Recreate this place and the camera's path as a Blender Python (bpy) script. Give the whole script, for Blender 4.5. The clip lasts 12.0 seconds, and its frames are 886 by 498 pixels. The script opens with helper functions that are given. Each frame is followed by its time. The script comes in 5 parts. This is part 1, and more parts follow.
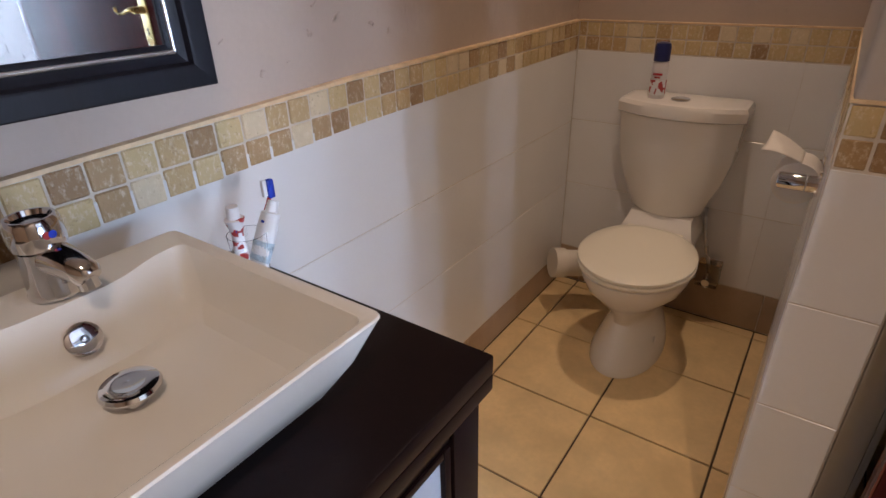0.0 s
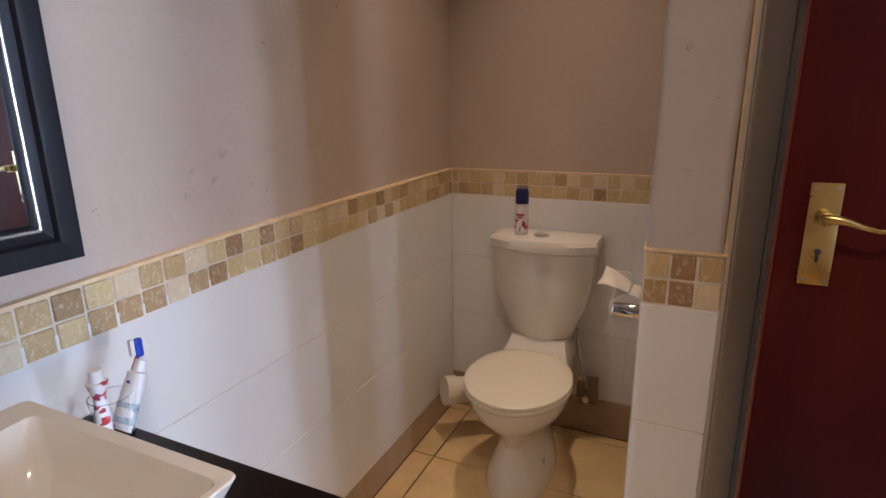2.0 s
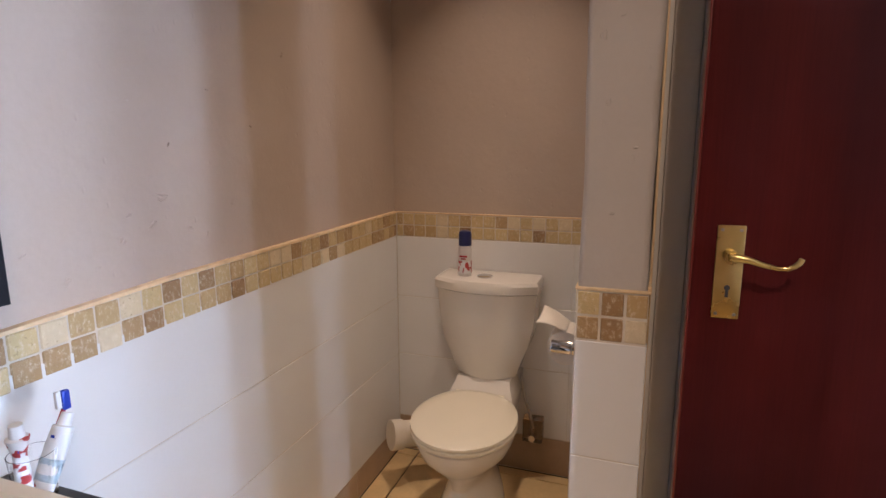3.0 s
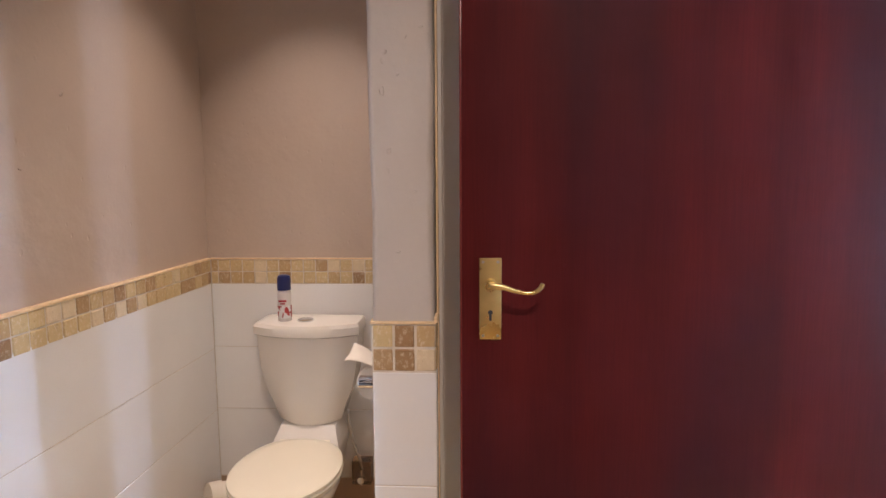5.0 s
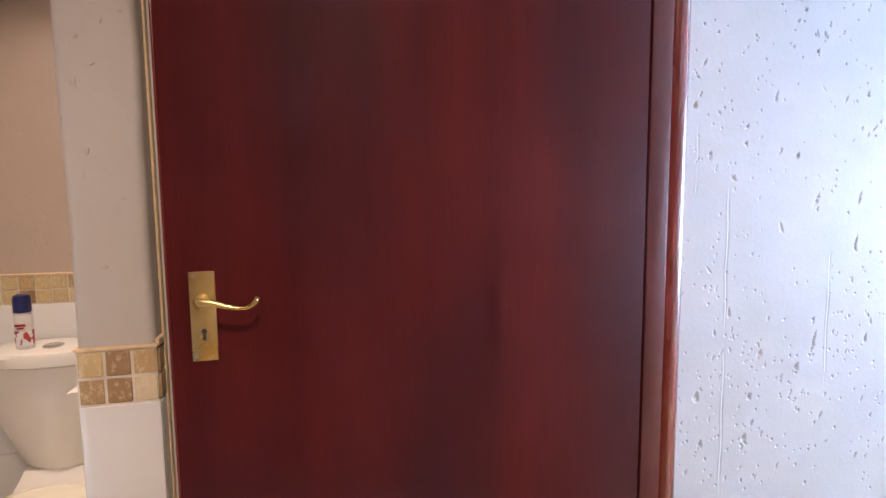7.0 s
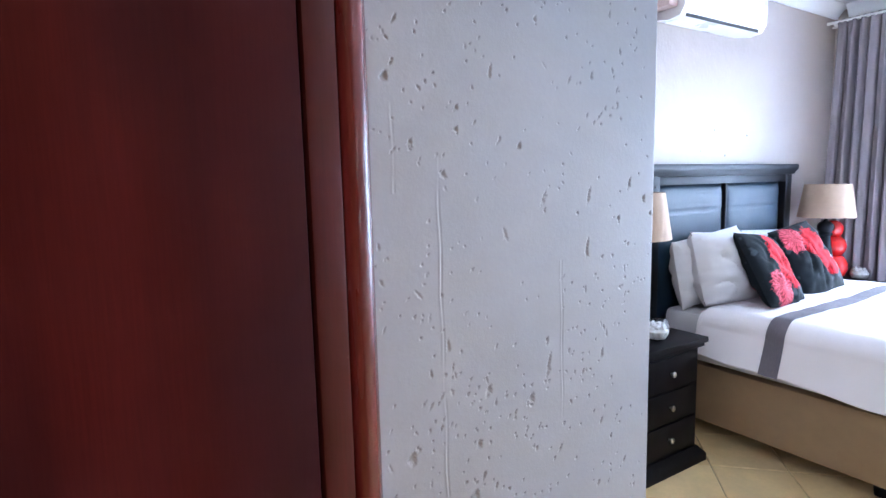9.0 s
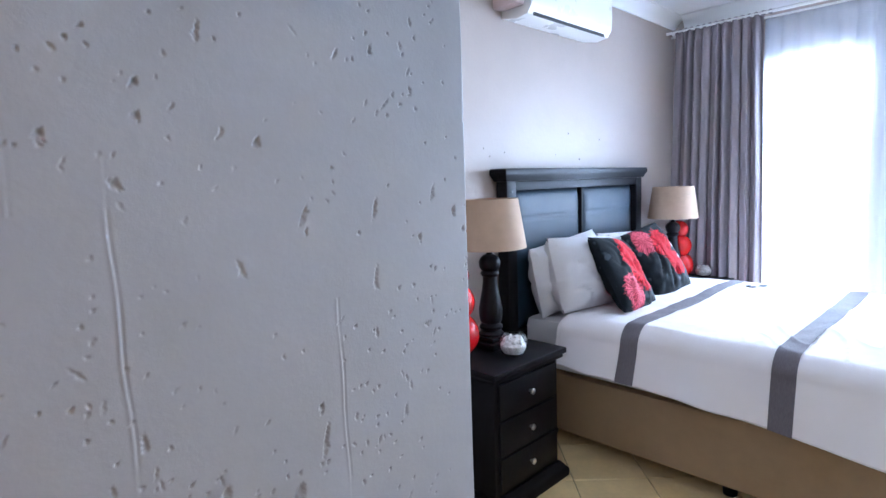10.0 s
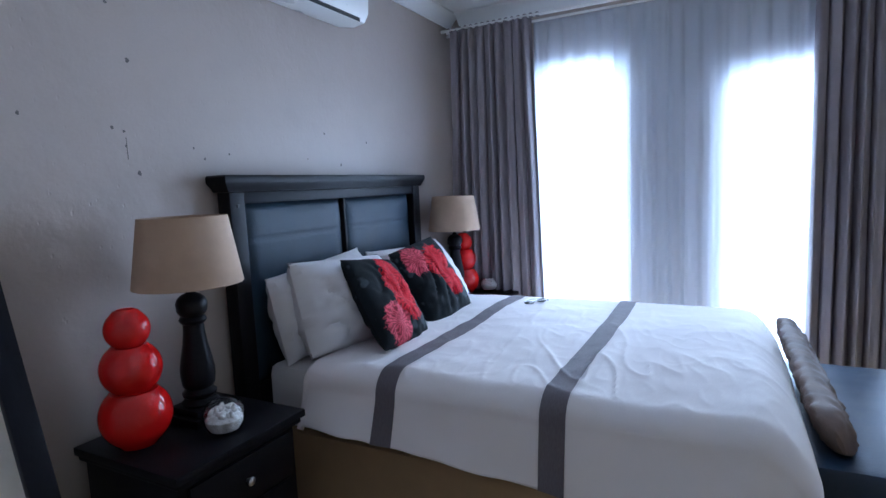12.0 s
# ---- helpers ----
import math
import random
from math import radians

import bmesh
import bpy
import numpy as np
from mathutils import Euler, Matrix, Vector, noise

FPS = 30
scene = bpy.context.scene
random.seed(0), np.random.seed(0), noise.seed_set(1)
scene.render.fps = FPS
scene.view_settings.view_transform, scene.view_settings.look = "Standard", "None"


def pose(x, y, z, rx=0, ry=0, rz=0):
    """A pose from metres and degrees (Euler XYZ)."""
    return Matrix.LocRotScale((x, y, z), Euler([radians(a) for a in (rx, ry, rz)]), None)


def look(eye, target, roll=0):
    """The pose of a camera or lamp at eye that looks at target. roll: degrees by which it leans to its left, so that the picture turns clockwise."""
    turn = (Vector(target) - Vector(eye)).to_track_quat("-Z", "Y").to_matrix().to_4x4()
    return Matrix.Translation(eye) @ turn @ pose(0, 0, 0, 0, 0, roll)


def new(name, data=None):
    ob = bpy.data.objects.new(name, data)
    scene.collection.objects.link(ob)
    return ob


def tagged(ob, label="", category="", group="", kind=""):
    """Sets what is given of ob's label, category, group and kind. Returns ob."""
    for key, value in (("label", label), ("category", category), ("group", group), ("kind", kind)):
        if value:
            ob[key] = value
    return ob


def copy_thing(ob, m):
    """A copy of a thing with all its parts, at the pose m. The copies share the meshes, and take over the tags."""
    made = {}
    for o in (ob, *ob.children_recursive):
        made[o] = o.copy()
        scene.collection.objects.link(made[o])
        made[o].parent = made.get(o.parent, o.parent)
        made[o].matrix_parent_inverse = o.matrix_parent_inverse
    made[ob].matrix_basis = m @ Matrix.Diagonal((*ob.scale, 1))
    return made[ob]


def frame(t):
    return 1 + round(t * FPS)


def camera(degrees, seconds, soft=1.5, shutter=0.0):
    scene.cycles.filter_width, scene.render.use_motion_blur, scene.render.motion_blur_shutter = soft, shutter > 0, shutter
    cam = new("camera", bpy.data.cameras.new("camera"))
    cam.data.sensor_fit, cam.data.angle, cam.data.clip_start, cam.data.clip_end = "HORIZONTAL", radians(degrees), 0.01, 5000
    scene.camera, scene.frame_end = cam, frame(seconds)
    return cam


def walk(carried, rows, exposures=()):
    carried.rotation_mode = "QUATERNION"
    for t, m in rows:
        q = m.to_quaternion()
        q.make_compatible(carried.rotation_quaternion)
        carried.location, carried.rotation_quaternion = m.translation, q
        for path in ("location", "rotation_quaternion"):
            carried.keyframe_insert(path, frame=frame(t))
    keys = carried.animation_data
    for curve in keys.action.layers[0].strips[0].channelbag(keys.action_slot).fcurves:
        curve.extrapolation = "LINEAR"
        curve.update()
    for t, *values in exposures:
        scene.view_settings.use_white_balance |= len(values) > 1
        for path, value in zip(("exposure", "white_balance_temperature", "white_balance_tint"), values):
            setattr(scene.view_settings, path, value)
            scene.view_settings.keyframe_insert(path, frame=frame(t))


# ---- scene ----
# ---- camera and walk: seconds, eye, yaw (left of +y), pitch, lean to the right ----
cam = camera(78.2, 12.0)
ROWS = [
    (0, 0.068, 0.011, 1.283, 35.57, -27.35, 1.49),
    (0.5, 0.110, 0.015, 1.307, 33.74, -24.56, 1.33),
    (1, 0.132, 0.010, 1.327, 30.76, -21.07, 1.05),
    (1.5, 0.154, 0.003, 1.337, 28.00, -17.40, 0.97),
    (2, 0.163, -0.011, 1.350, 24.90, -14.66, 0.66),
    (2.5, 0.172, -0.020, 1.357, 22.25, -12.36, 0.48),
    (4.5, 0.259, -0.069, 1.354, 7.49, -6.21, -0.09),
    (5, 0.295, -0.068, 1.356, 2.93, -5.82, 0.38),
    (5.5, 0.335, -0.064, 1.350, -1.49, -5.53, 0.51),
    (6, 0.382, -0.050, 1.348, -5.67, -5.64, 0.87),
    (6.5, 0.436, -0.060, 1.355, -9.79, -5.73, 0.65),
    (8.5, 0.778, 0.126, 1.379, -25.85, -6.87, 1.10),
    (9, 0.896, 0.186, 1.375, -32.15, -6.94, 1.31),
    (9.5, 1.070, 0.248, 1.384, -38.71, -6.72, 1.86),
    (10, 1.224, 0.290, 1.376, -43.96, -6.72, 2.05),
    (10.5, 1.374, 0.343, 1.387, -49.42, -6.65, 2.27),
    (11, 1.512, 0.381, 1.379, -54.81, -6.59, 2.47),
    (11.5, 1.703, 0.383, 1.371, -59.02, -6.56, 2.55),
    (12, 1.915, 0.359, 1.362, -62.36, -6.43, 2.51),
]


def eye_pose(x, y, z, yaw, pitch, lean):
    a, b = radians(yaw), radians(pitch)
    way = Vector((-math.sin(a) * math.cos(b), math.cos(a) * math.cos(b), math.sin(b)))
    return look((x, y, z), Vector((x, y, z)) + way, -lean)


EXPOSURES = [(0.0, -0.36, 5920, 17), (2.5, 0.0, 5850, 16), (4.5, 0.68, 5300, 15), (5.5, 0.93, 5300, 15), (6.7, 0.98, 5500, 15), (9.0, 0.07, 5700, 13), (10.0, -0.38, 5680, 12), (10.5, -0.72, 5650, 12), (11.5, -1.32, 5530, 11), (12.0, -1.74, 5480, 11)]
walk(cam, [(t, eye_pose(*row)) for t, *row in ROWS], EXPOSURES)

# ---- world and lights ----
world = bpy.data.worlds.new("world")
scene.world = world
world.use_nodes = True
sky = world.node_tree.nodes.new("ShaderNodeTexSky")
sky.sky_type, sky.sun_disc = "NISHITA", False
sky.sun_elevation, sky.sun_rotation = radians(52), radians(-100)
world.node_tree.nodes["Background"].inputs["Strength"].default_value = 0.12
world.node_tree.links.new(sky.outputs["Color"], world.node_tree.nodes["Background"].inputs["Color"])

SUN = new("sun", bpy.data.lights.new("sun", "SUN"))
SUN.data.energy, SUN.data.angle, SUN.data.color = 3.0, radians(0.5), (1.0, 0.95, 0.88)
SUN.matrix_world = look((-6, 1, 8), (0, 0, 0))

# plan, in metres
XL, YB = -0.773, 2.102          # tiled faces of the bathroom
X_DOOR, X_JAMB = 1.124, 1.236   # wall with the bathroom doorway
Y_WHITE, X_END = 0.951, 1.922   # white wall beside the doorway and its corner
Y_HEAD, X_WIN = 2.19, 5.663     # headboard wall and window wall of the bedroom
CEIL_BATH, CEIL_BED = 2.56, 2.60
Y_SOUTH = -4.75
WINDOWS = ((0.975, 1.515, 0.06, 2.11), (-0.76, 0.36, 0.06, 1.95), (-3.15, -2.91, 0.06, 2.11))


def window_lamp(y0, y1, z0, z1, power):
    lamp = bpy.data.lights.new("window_light", "AREA")
    lamp.shape, lamp.size, lamp.size_y, lamp.energy = "RECTANGLE", y1 - y0, z1 - z0, power
    lamp.color, lamp.spread = (0.74, 0.87, 1.0), radians(112)
    ob = new("window_light", lamp)
    ob.matrix_world = look((X_WIN + 0.195, (y0 + y1) / 2, (z0 + z1) / 2), (0, (y0 + y1) / 2, (z0 + z1) / 2))
    return ob


for (y0, y1, z0, z1), power in zip(WINDOWS, (285, 285, 180)):
    window_lamp(y0, y1, z0, z1, power * (y1 - y0) * (z1 - z0))


def downlight(x, y, power, spread=88):
    """A recessed warm ceiling spot, facing down."""
    lamp = bpy.data.lights.new("downlight", "AREA")
    lamp.shape, lamp.size, lamp.energy, lamp.color, lamp.spread = "DISK", 0.09, power, (1.0, 0.735, 0.49), radians(spread)
    new("downlight", lamp).location = (x, y, CEIL_BATH - 0.012)


downlight(-0.30, 1.62, 3.1, 84)
downlight(0.55, -0.35, 15.5, 140)


# ---- materials ----
def nodes_of(m):
    return m.node_tree.nodes, m.node_tree.links


def mix_rgb(m, fac, a, b, blend="MIX"):
    ns, ls = nodes_of(m)
    n = ns.new("ShaderNodeMix")
    n.data_type, n.blend_type = "RGBA", blend
    for socket, value in ((n.inputs[0], fac), (n.inputs[6], a), (n.inputs[7], b)):
        if isinstance(value, bpy.types.NodeSocket):
            ls.new(value, socket)
        else:
            socket.default_value = value if socket == n.inputs[0] else (*value, 1)
    return n.outputs[2]


def ramp(m, fac, lo, hi):
    ns, ls = nodes_of(m)
    n = ns.new("ShaderNodeMapRange")
    n.inputs[1].default_value, n.inputs[2].default_value = lo, hi
    ls.new(fac, n.inputs[0])
    return n.outputs[0]


def place_of(m, scale=(1, 1, 1), local=False):
    ns, ls = nodes_of(m)
    n = ns.new("ShaderNodeMapping")
    n.inputs["Scale"].default_value = scale
    if local:
        ls.new(ns.new("ShaderNodeTexCoord").outputs["Object"], n.inputs[0])
    else:
        ls.new(ns.new("ShaderNodeNewGeometry").outputs["Position"], n.inputs[0])
    return n.outputs[0]


def noise_of(m, scale, detail=4.0, stretch=(1, 1, 1), rough=0.55, local=False):
    ns, ls = nodes_of(m)
    n = ns.new("ShaderNodeTexNoise")
    n.inputs["Scale"].default_value, n.inputs["Detail"].default_value, n.inputs["Roughness"].default_value = scale, detail, rough
    ls.new(place_of(m, stretch, local), n.inputs["Vector"])
    return n.outputs["Fac"]


def voronoi_of(m, scale, stretch=(1, 1, 1), local=False):
    ns, ls = nodes_of(m)
    n = ns.new("ShaderNodeTexVoronoi")
    n.inputs["Scale"].default_value = scale
    ls.new(place_of(m, stretch, local), n.inputs["Vector"])
    return n.outputs["Distance"]


def times(m, a, b, op="MULTIPLY"):
    ns, ls = nodes_of(m)
    n = ns.new("ShaderNodeMath")
    n.operation = op
    for socket, value in zip(n.inputs, (a, b)):
        if isinstance(value, bpy.types.NodeSocket):
            ls.new(value, socket)
        else:
            socket.default_value = value
    return n.outputs[0]


def bump(m, height, strength, distance):
    ns, ls = nodes_of(m)
    n = ns.new("ShaderNodeBump")
    n.inputs["Strength"].default_value, n.inputs["Distance"].default_value = strength, distance
    ls.new(height, n.inputs["Height"])
    old = ns["Principled BSDF"].inputs["Normal"]
    if old.is_linked:
        ls.new(old.links[0].from_socket, n.inputs["Normal"])
    ls.new(n.outputs[0], old)


def material(name, colour, rough=0.5, metal=0.0, vary=0.12, scale=6.0, stretch=(1, 1, 1), grain=0.0, grain_scale=120.0, random_vary=0.0, local=False, coat=0.0, spread=0.1, soft=0.0):
    """A surface with broad and fine variation of colour, gloss and relief."""
    m = bpy.data.materials.new(name)
    m.use_nodes = True
    ns, ls = nodes_of(m)
    p = ns["Principled BSDF"]
    dark, light = tuple(c * (1 - vary) for c in colour), tuple(min(1, c * (1 + vary)) for c in colour)
    broad = ramp(m, noise_of(m, scale, 3, stretch, local=local), 0.3 - soft, 0.7 + soft)
    base = mix_rgb(m, broad, dark, light)
    fine = ramp(m, noise_of(m, grain_scale, 5, stretch, local=local), 0.25, 0.75)
    base = mix_rgb(m, times(m, fine, 0.35), base, tuple(c * (1 - vary) for c in dark))
    if random_vary:
        info = ns.new("ShaderNodeObjectInfo")
        base = mix_rgb(m, times(m, info.outputs["Random"], random_vary), base, tuple(c * 0.45 for c in colour))
    ls.new(base, p.inputs["Base Color"])
    gloss = times(m, times(m, broad, spread), rough - spread / 2, "ADD")
    ls.new(gloss, p.inputs["Roughness"])
    p.inputs["Metallic"].default_value = metal
    p.inputs["Coat Weight"].default_value = coat
    if grain:
        bump(m, fine, grain, 0.002)
    return m


def plaster(name, colour, pits=0.5, rough=0.62):
    m = material(name, colour, rough, vary=0.05, scale=2.5, grain=0.12, grain_scale=90)
    bump(m, noise_of(m, 9, 3), 0.35, 0.012)
    spots = ramp(m, voronoi_of(m, 26, (1, 1, 0.6)), 0.04, 0.13)
    bump(m, times(m, spots, ramp(m, noise_of(m, 4, 2), 0.48, 0.62), "MAXIMUM"), pits, 0.01)
    return m


def wood(name, colour, rough, vary=0.45, coat=0.0, axis=(18, 18, 1.2), fine=60.0, grain=0.06, shine=0.35):
    m = material(name, colour, rough, vary=vary, scale=1.6, stretch=axis, grain=grain, grain_scale=fine / 6, coat=coat, spread=0.03, soft=0.2)
    m.node_tree.nodes["Principled BSDF"].inputs["Specular IOR Level"].default_value = shine
    return m


PAINT_BEIGE = plaster("beige_plaster", (0.50, 0.405, 0.335), 0.2, 0.5)
# Paler and greyer than the beige: light on the partition end, put into colour.
PAINT_PILLAR_LIT = plaster("lit_beige_plaster", (0.545, 0.50, 0.465), 0.2, 0.5)
# White wall; dim, warm bounced light is put into its taupe colour.
PAINT_WHITE_WARM_LIT = plaster("white_plaster_warm_lit", (0.425, 0.357, 0.320), 0.15, 0.5)
# Doorway wall, lightened beyond the head wall to add bounced fill light.
PAINT_BOUNCE = plaster("fill_bounce_plaster", (0.50, 0.475, 0.45), 0.15, 0.6)
# South wall, brighter still, so that the floor mirror gets more light.
PAINT_FAR_BOUNCE = plaster("bright_bounce_plaster", (0.80, 0.78, 0.75), 0.1, 0.6)
PLASTER_HOLE = material("dark_plaster_hole", (0.15, 0.13, 0.125), 0.9, vary=0.25, scale=200)
# Pitted face of the white wall; bluish daylight is put into its colour.
PAINT_ROUGH_BLUE_LIT = material("pitted_white_plaster_blue_lit", (0.40, 0.403, 0.436), 0.5, vary=0.04, scale=5, grain=0.09, grain_scale=110)
CEILING_WHITE = material("white_ceiling", (0.82, 0.82, 0.82), 0.7, vary=0.02)
TILE_WHITE = material("white_glazed_tile", (0.80, 0.79, 0.78), 0.22, vary=0.02, scale=4, random_vary=0.05)
GROUT = material("pale_grout", (0.68, 0.61, 0.52), 0.85, vary=0.15, scale=30, grain=0.3)
GROUT_DARK = material("dark_grout", (0.10, 0.07, 0.05), 0.9, vary=0.25, scale=20, grain=0.3)
CAULK = material("yellowed_caulk", (0.80, 0.60, 0.36), 0.5, vary=0.15, scale=25)
SKIRT_TILE = material("brown_skirting_tile", (0.46, 0.33, 0.22), 0.35, vary=0.12, scale=9, grain=0.1, random_vary=0.2)
FLOOR_TILE = material("sand_floor_tile", (0.80, 0.58, 0.29), 0.34, vary=0.13, scale=7, grain=0.1, grain_scale=60, random_vary=0.12)
CERAMIC = material("white_ceramic", (0.82, 0.80, 0.75), 0.10, vary=0.01, spread=0.04, coat=0.5)
CERAMIC_WC = material("ivory_ceramic", (0.74, 0.70, 0.64), 0.16, vary=0.01, spread=0.04, coat=0.4)
SEAT_PLASTIC = material("ivory_seat_plastic", (0.80, 0.74, 0.60), 0.22, vary=0.01, spread=0.04)
CHROME = material("chrome", (0.75, 0.75, 0.77), 0.08, 1.0, vary=0.03, spread=0.04)
STEEL = material("brushed_steel", (0.55, 0.55, 0.56), 0.3, 1.0, vary=0.08)
SILVER = material("silver_bead", (0.85, 0.85, 0.86), 0.32, 1.0, vary=0.05)
BRASS = material("worn_brass", (0.60, 0.475, 0.20), 0.32, 1.0, vary=0.15, scale=30, spread=0.2)
ALUMINIUM = material("pale_aluminium", (0.62, 0.60, 0.58), 0.4, 0.15, vary=0.05)
SEAL_GREY = material("blue_grey_rubber", (0.34, 0.34, 0.37), 0.6, vary=0.1)
BLACK = material("black_plastic", (0.02, 0.02, 0.022), 0.5, vary=0.2)
DARK_WOOD = wood("espresso_wood", (0.010, 0.005, 0.0055), 0.34, 0.3, grain=0.02, shine=0.14)
BED_WOOD = wood("black_stained_wood", (0.008, 0.0075, 0.010), 0.36, 0.3, grain=0.015, shine=0.13)
MIRROR_FRAME = wood("dark_mirror_frame", (0.010, 0.010, 0.015), 0.45, 0.3, grain=0.015, shine=0.15)
MAHOGANY = wood("mahogany_veneer", (0.064, 0.0076, 0.0066), 0.50, 0.55, coat=0.0, shine=0.05, axis=(7, 7, 0.25), fine=240)
def cloudy(m, colour, scale, stretch):
    """Broad uneven patches in a stained veneer."""
    ns, ls = nodes_of(m)
    base = ns["Principled BSDF"].inputs["Base Color"]
    ls.new(mix_rgb(m, times(m, ramp(m, noise_of(m, scale, 2, stretch), 0.40, 0.62), 0.75), base.links[0].from_socket, colour), base)


cloudy(MAHOGANY, (0.026, 0.0070, 0.0085), 3.2, (1, 1, 0.35))
MAHOGANY_FRAME = wood("mahogany_frame", (0.125, 0.0125, 0.010), 0.27, 0.35, coat=0.3, axis=(12, 12, 0.6), fine=90, shine=0.6)
JAMB_WOOD = wood("mahogany_jamb", (0.065, 0.0085, 0.0075), 0.34, 0.4, axis=(9, 9, 0.4), fine=160, shine=0.25)
MIRROR = material("mirror_glass", (0.90, 0.91, 0.91), 0.02, 1.0, vary=0.0, spread=0.0)
PAPER = material("tissue_paper", (0.80, 0.74, 0.66), 0.9, vary=0.03, grain=0.2)
PVC = material("cream_plastic_pipe", (0.72, 0.66, 0.56), 0.35, vary=0.04)
TUBE_PRINT = material("pale_blue_print", (0.42, 0.55, 0.66), 0.3, vary=0.25, scale=90)
BLUE_CAP = material("navy_plastic", (0.012, 0.018, 0.10), 0.3, vary=0.1)
CAN_LABEL = material("pale_can_label", (0.68, 0.66, 0.66), 0.3, vary=0.05)
RED_PRINT = material("red_print", (0.42, 0.035, 0.04), 0.35, vary=0.3, scale=60)
TUBE_WHITE = material("white_tube", (0.78, 0.80, 0.83), 0.3, vary=0.02)
RED_WHITE = material("red_and_white_print", (0.42, 0.05, 0.05), 0.35, vary=0.2, scale=60)
cloudy_print = nodes_of(RED_WHITE)[0]["Principled BSDF"].inputs["Base Color"]
nodes_of(RED_WHITE)[1].new(mix_rgb(RED_WHITE, ramp(RED_WHITE, noise_of(RED_WHITE, 45, 2), 0.47, 0.50), cloudy_print.links[0].from_socket, (0.75, 0.75, 0.77)), cloudy_print)
TUBE_BLUE = material("blue_plastic", (0.02, 0.05, 0.42), 0.25, vary=0.1)
FROSTED = material("frosted_panel", (0.42, 0.48, 0.56), 0.35, vary=0.06)
RED_GLAZE = material("red_glazed_ceramic", (0.50, 0.006, 0.005), 0.06, vary=0.04, spread=0.03)
SHADE = material("beige_linen_shade", (0.46, 0.32, 0.225), 0.85, vary=0.06, scale=20, grain=0.25, grain_scale=300)
LEATHER = material("blue_black_leather", (0.014, 0.030, 0.050), 0.46, vary=0.15, scale=8, grain=0.25, grain_scale=160, spread=0.16)
LEATHER.node_tree.nodes["Principled BSDF"].inputs["Specular IOR Level"].default_value = 0.28
BED_BASE = material("tan_bed_base_fabric", (0.34, 0.225, 0.125), 0.8, vary=0.07, scale=14, grain=0.2, grain_scale=350)
PILLOW_WHITE = material("white_pillow_cotton", (0.72, 0.70, 0.72), 0.85, vary=0.03, scale=9, grain=0.15, grain_scale=250)
CUSHION_BROWN = material("taupe_velvet", (0.150, 0.100, 0.080), 0.6, vary=0.2, scale=12, grain=0.2)
BENCH_BLUE = material("navy_leather_bench", (0.013, 0.030, 0.062), 0.38, vary=0.15, scale=9, grain=0.2)
CURTAIN = material("taupe_curtain_satin", (0.25, 0.215, 0.235), 0.55, vary=0.08, scale=6, grain=0.1, grain_scale=300)
AC_WHITE = material("white_air_conditioner_plastic", (0.80, 0.79, 0.78), 0.3, vary=0.01)
AC_PINK = material("aged_pink_plastic", (0.62, 0.48, 0.46), 0.45, vary=0.06)
SHELL = material("pale_shell", (0.86, 0.83, 0.80), 0.6, vary=0.25, scale=70)
SCREEN = material("dark_glossy_screen", (0.012, 0.014, 0.018), 0.12, vary=0.05)
OUTSIDE = material("bright_paving", (0.55, 0.53, 0.50), 0.8, vary=0.1)


def travertine():
    m = material("tumbled_travertine", (0.58, 0.39, 0.18), 0.48, vary=0.3, scale=28, grain=0.3, grain_scale=160)
    ns, ls = nodes_of(m)
    p = ns["Principled BSDF"]
    old = p.inputs["Base Color"].links[0].from_socket
    pick = ns.new("ShaderNodeObjectInfo").outputs["Random"]
    n = ns.new("ShaderNodeValToRGB")
    n.color_ramp.interpolation = "CONSTANT"
    stops = ((0.0, (0.60, 0.47, 0.24)), (0.22, (0.47, 0.33, 0.155)), (0.42, (0.70, 0.60, 0.42)), (0.58, (0.27, 0.16, 0.075)), (0.70, (0.56, 0.43, 0.22)), (0.86, (0.38, 0.25, 0.12)))
    n.color_ramp.elements[0].color = (*stops[0][1], 1)
    n.color_ramp.elements[1].position, n.color_ramp.elements[1].color = stops[1][0], (*stops[1][1], 1)
    for at, c in stops[2:]:
        n.color_ramp.elements.new(at).color = (*c, 1)
    ls.new(pick, n.inputs[0])
    veins = ramp(m, noise_of(m, 130, 6, (1, 1, 0.6), 0.75), 0.52, 0.66)
    flecks = ramp(m, noise_of(m, 60, 5, (1, 1, 1), 0.8), 0.60, 0.66)
    tone = mix_rgb(m, 0.82, old, n.outputs[0])
    tone = mix_rgb(m, times(m, flecks, 0.45), tone, (0.24, 0.14, 0.06))
    ls.new(mix_rgb(m, times(m, veins, 0.55), tone, (0.82, 0.72, 0.56)), p.inputs["Base Color"])
    bump(m, ramp(m, voronoi_of(m, 150), 0.05, 0.3), 0.35, 0.002)
    return m


TRAVERTINE = travertine()


def glass(name, tint=(1, 1, 1), rough=0.0):
    m = bpy.data.materials.new(name)
    m.use_nodes = True
    p = m.node_tree.nodes["Principled BSDF"]
    p.inputs["Base Color"].default_value = (*tint, 1)
    p.inputs["Transmission Weight"].default_value, p.inputs["Roughness"].default_value, p.inputs["IOR"].default_value = 1.0, rough, 1.45
    return m


GLASS = glass("clear_glass")


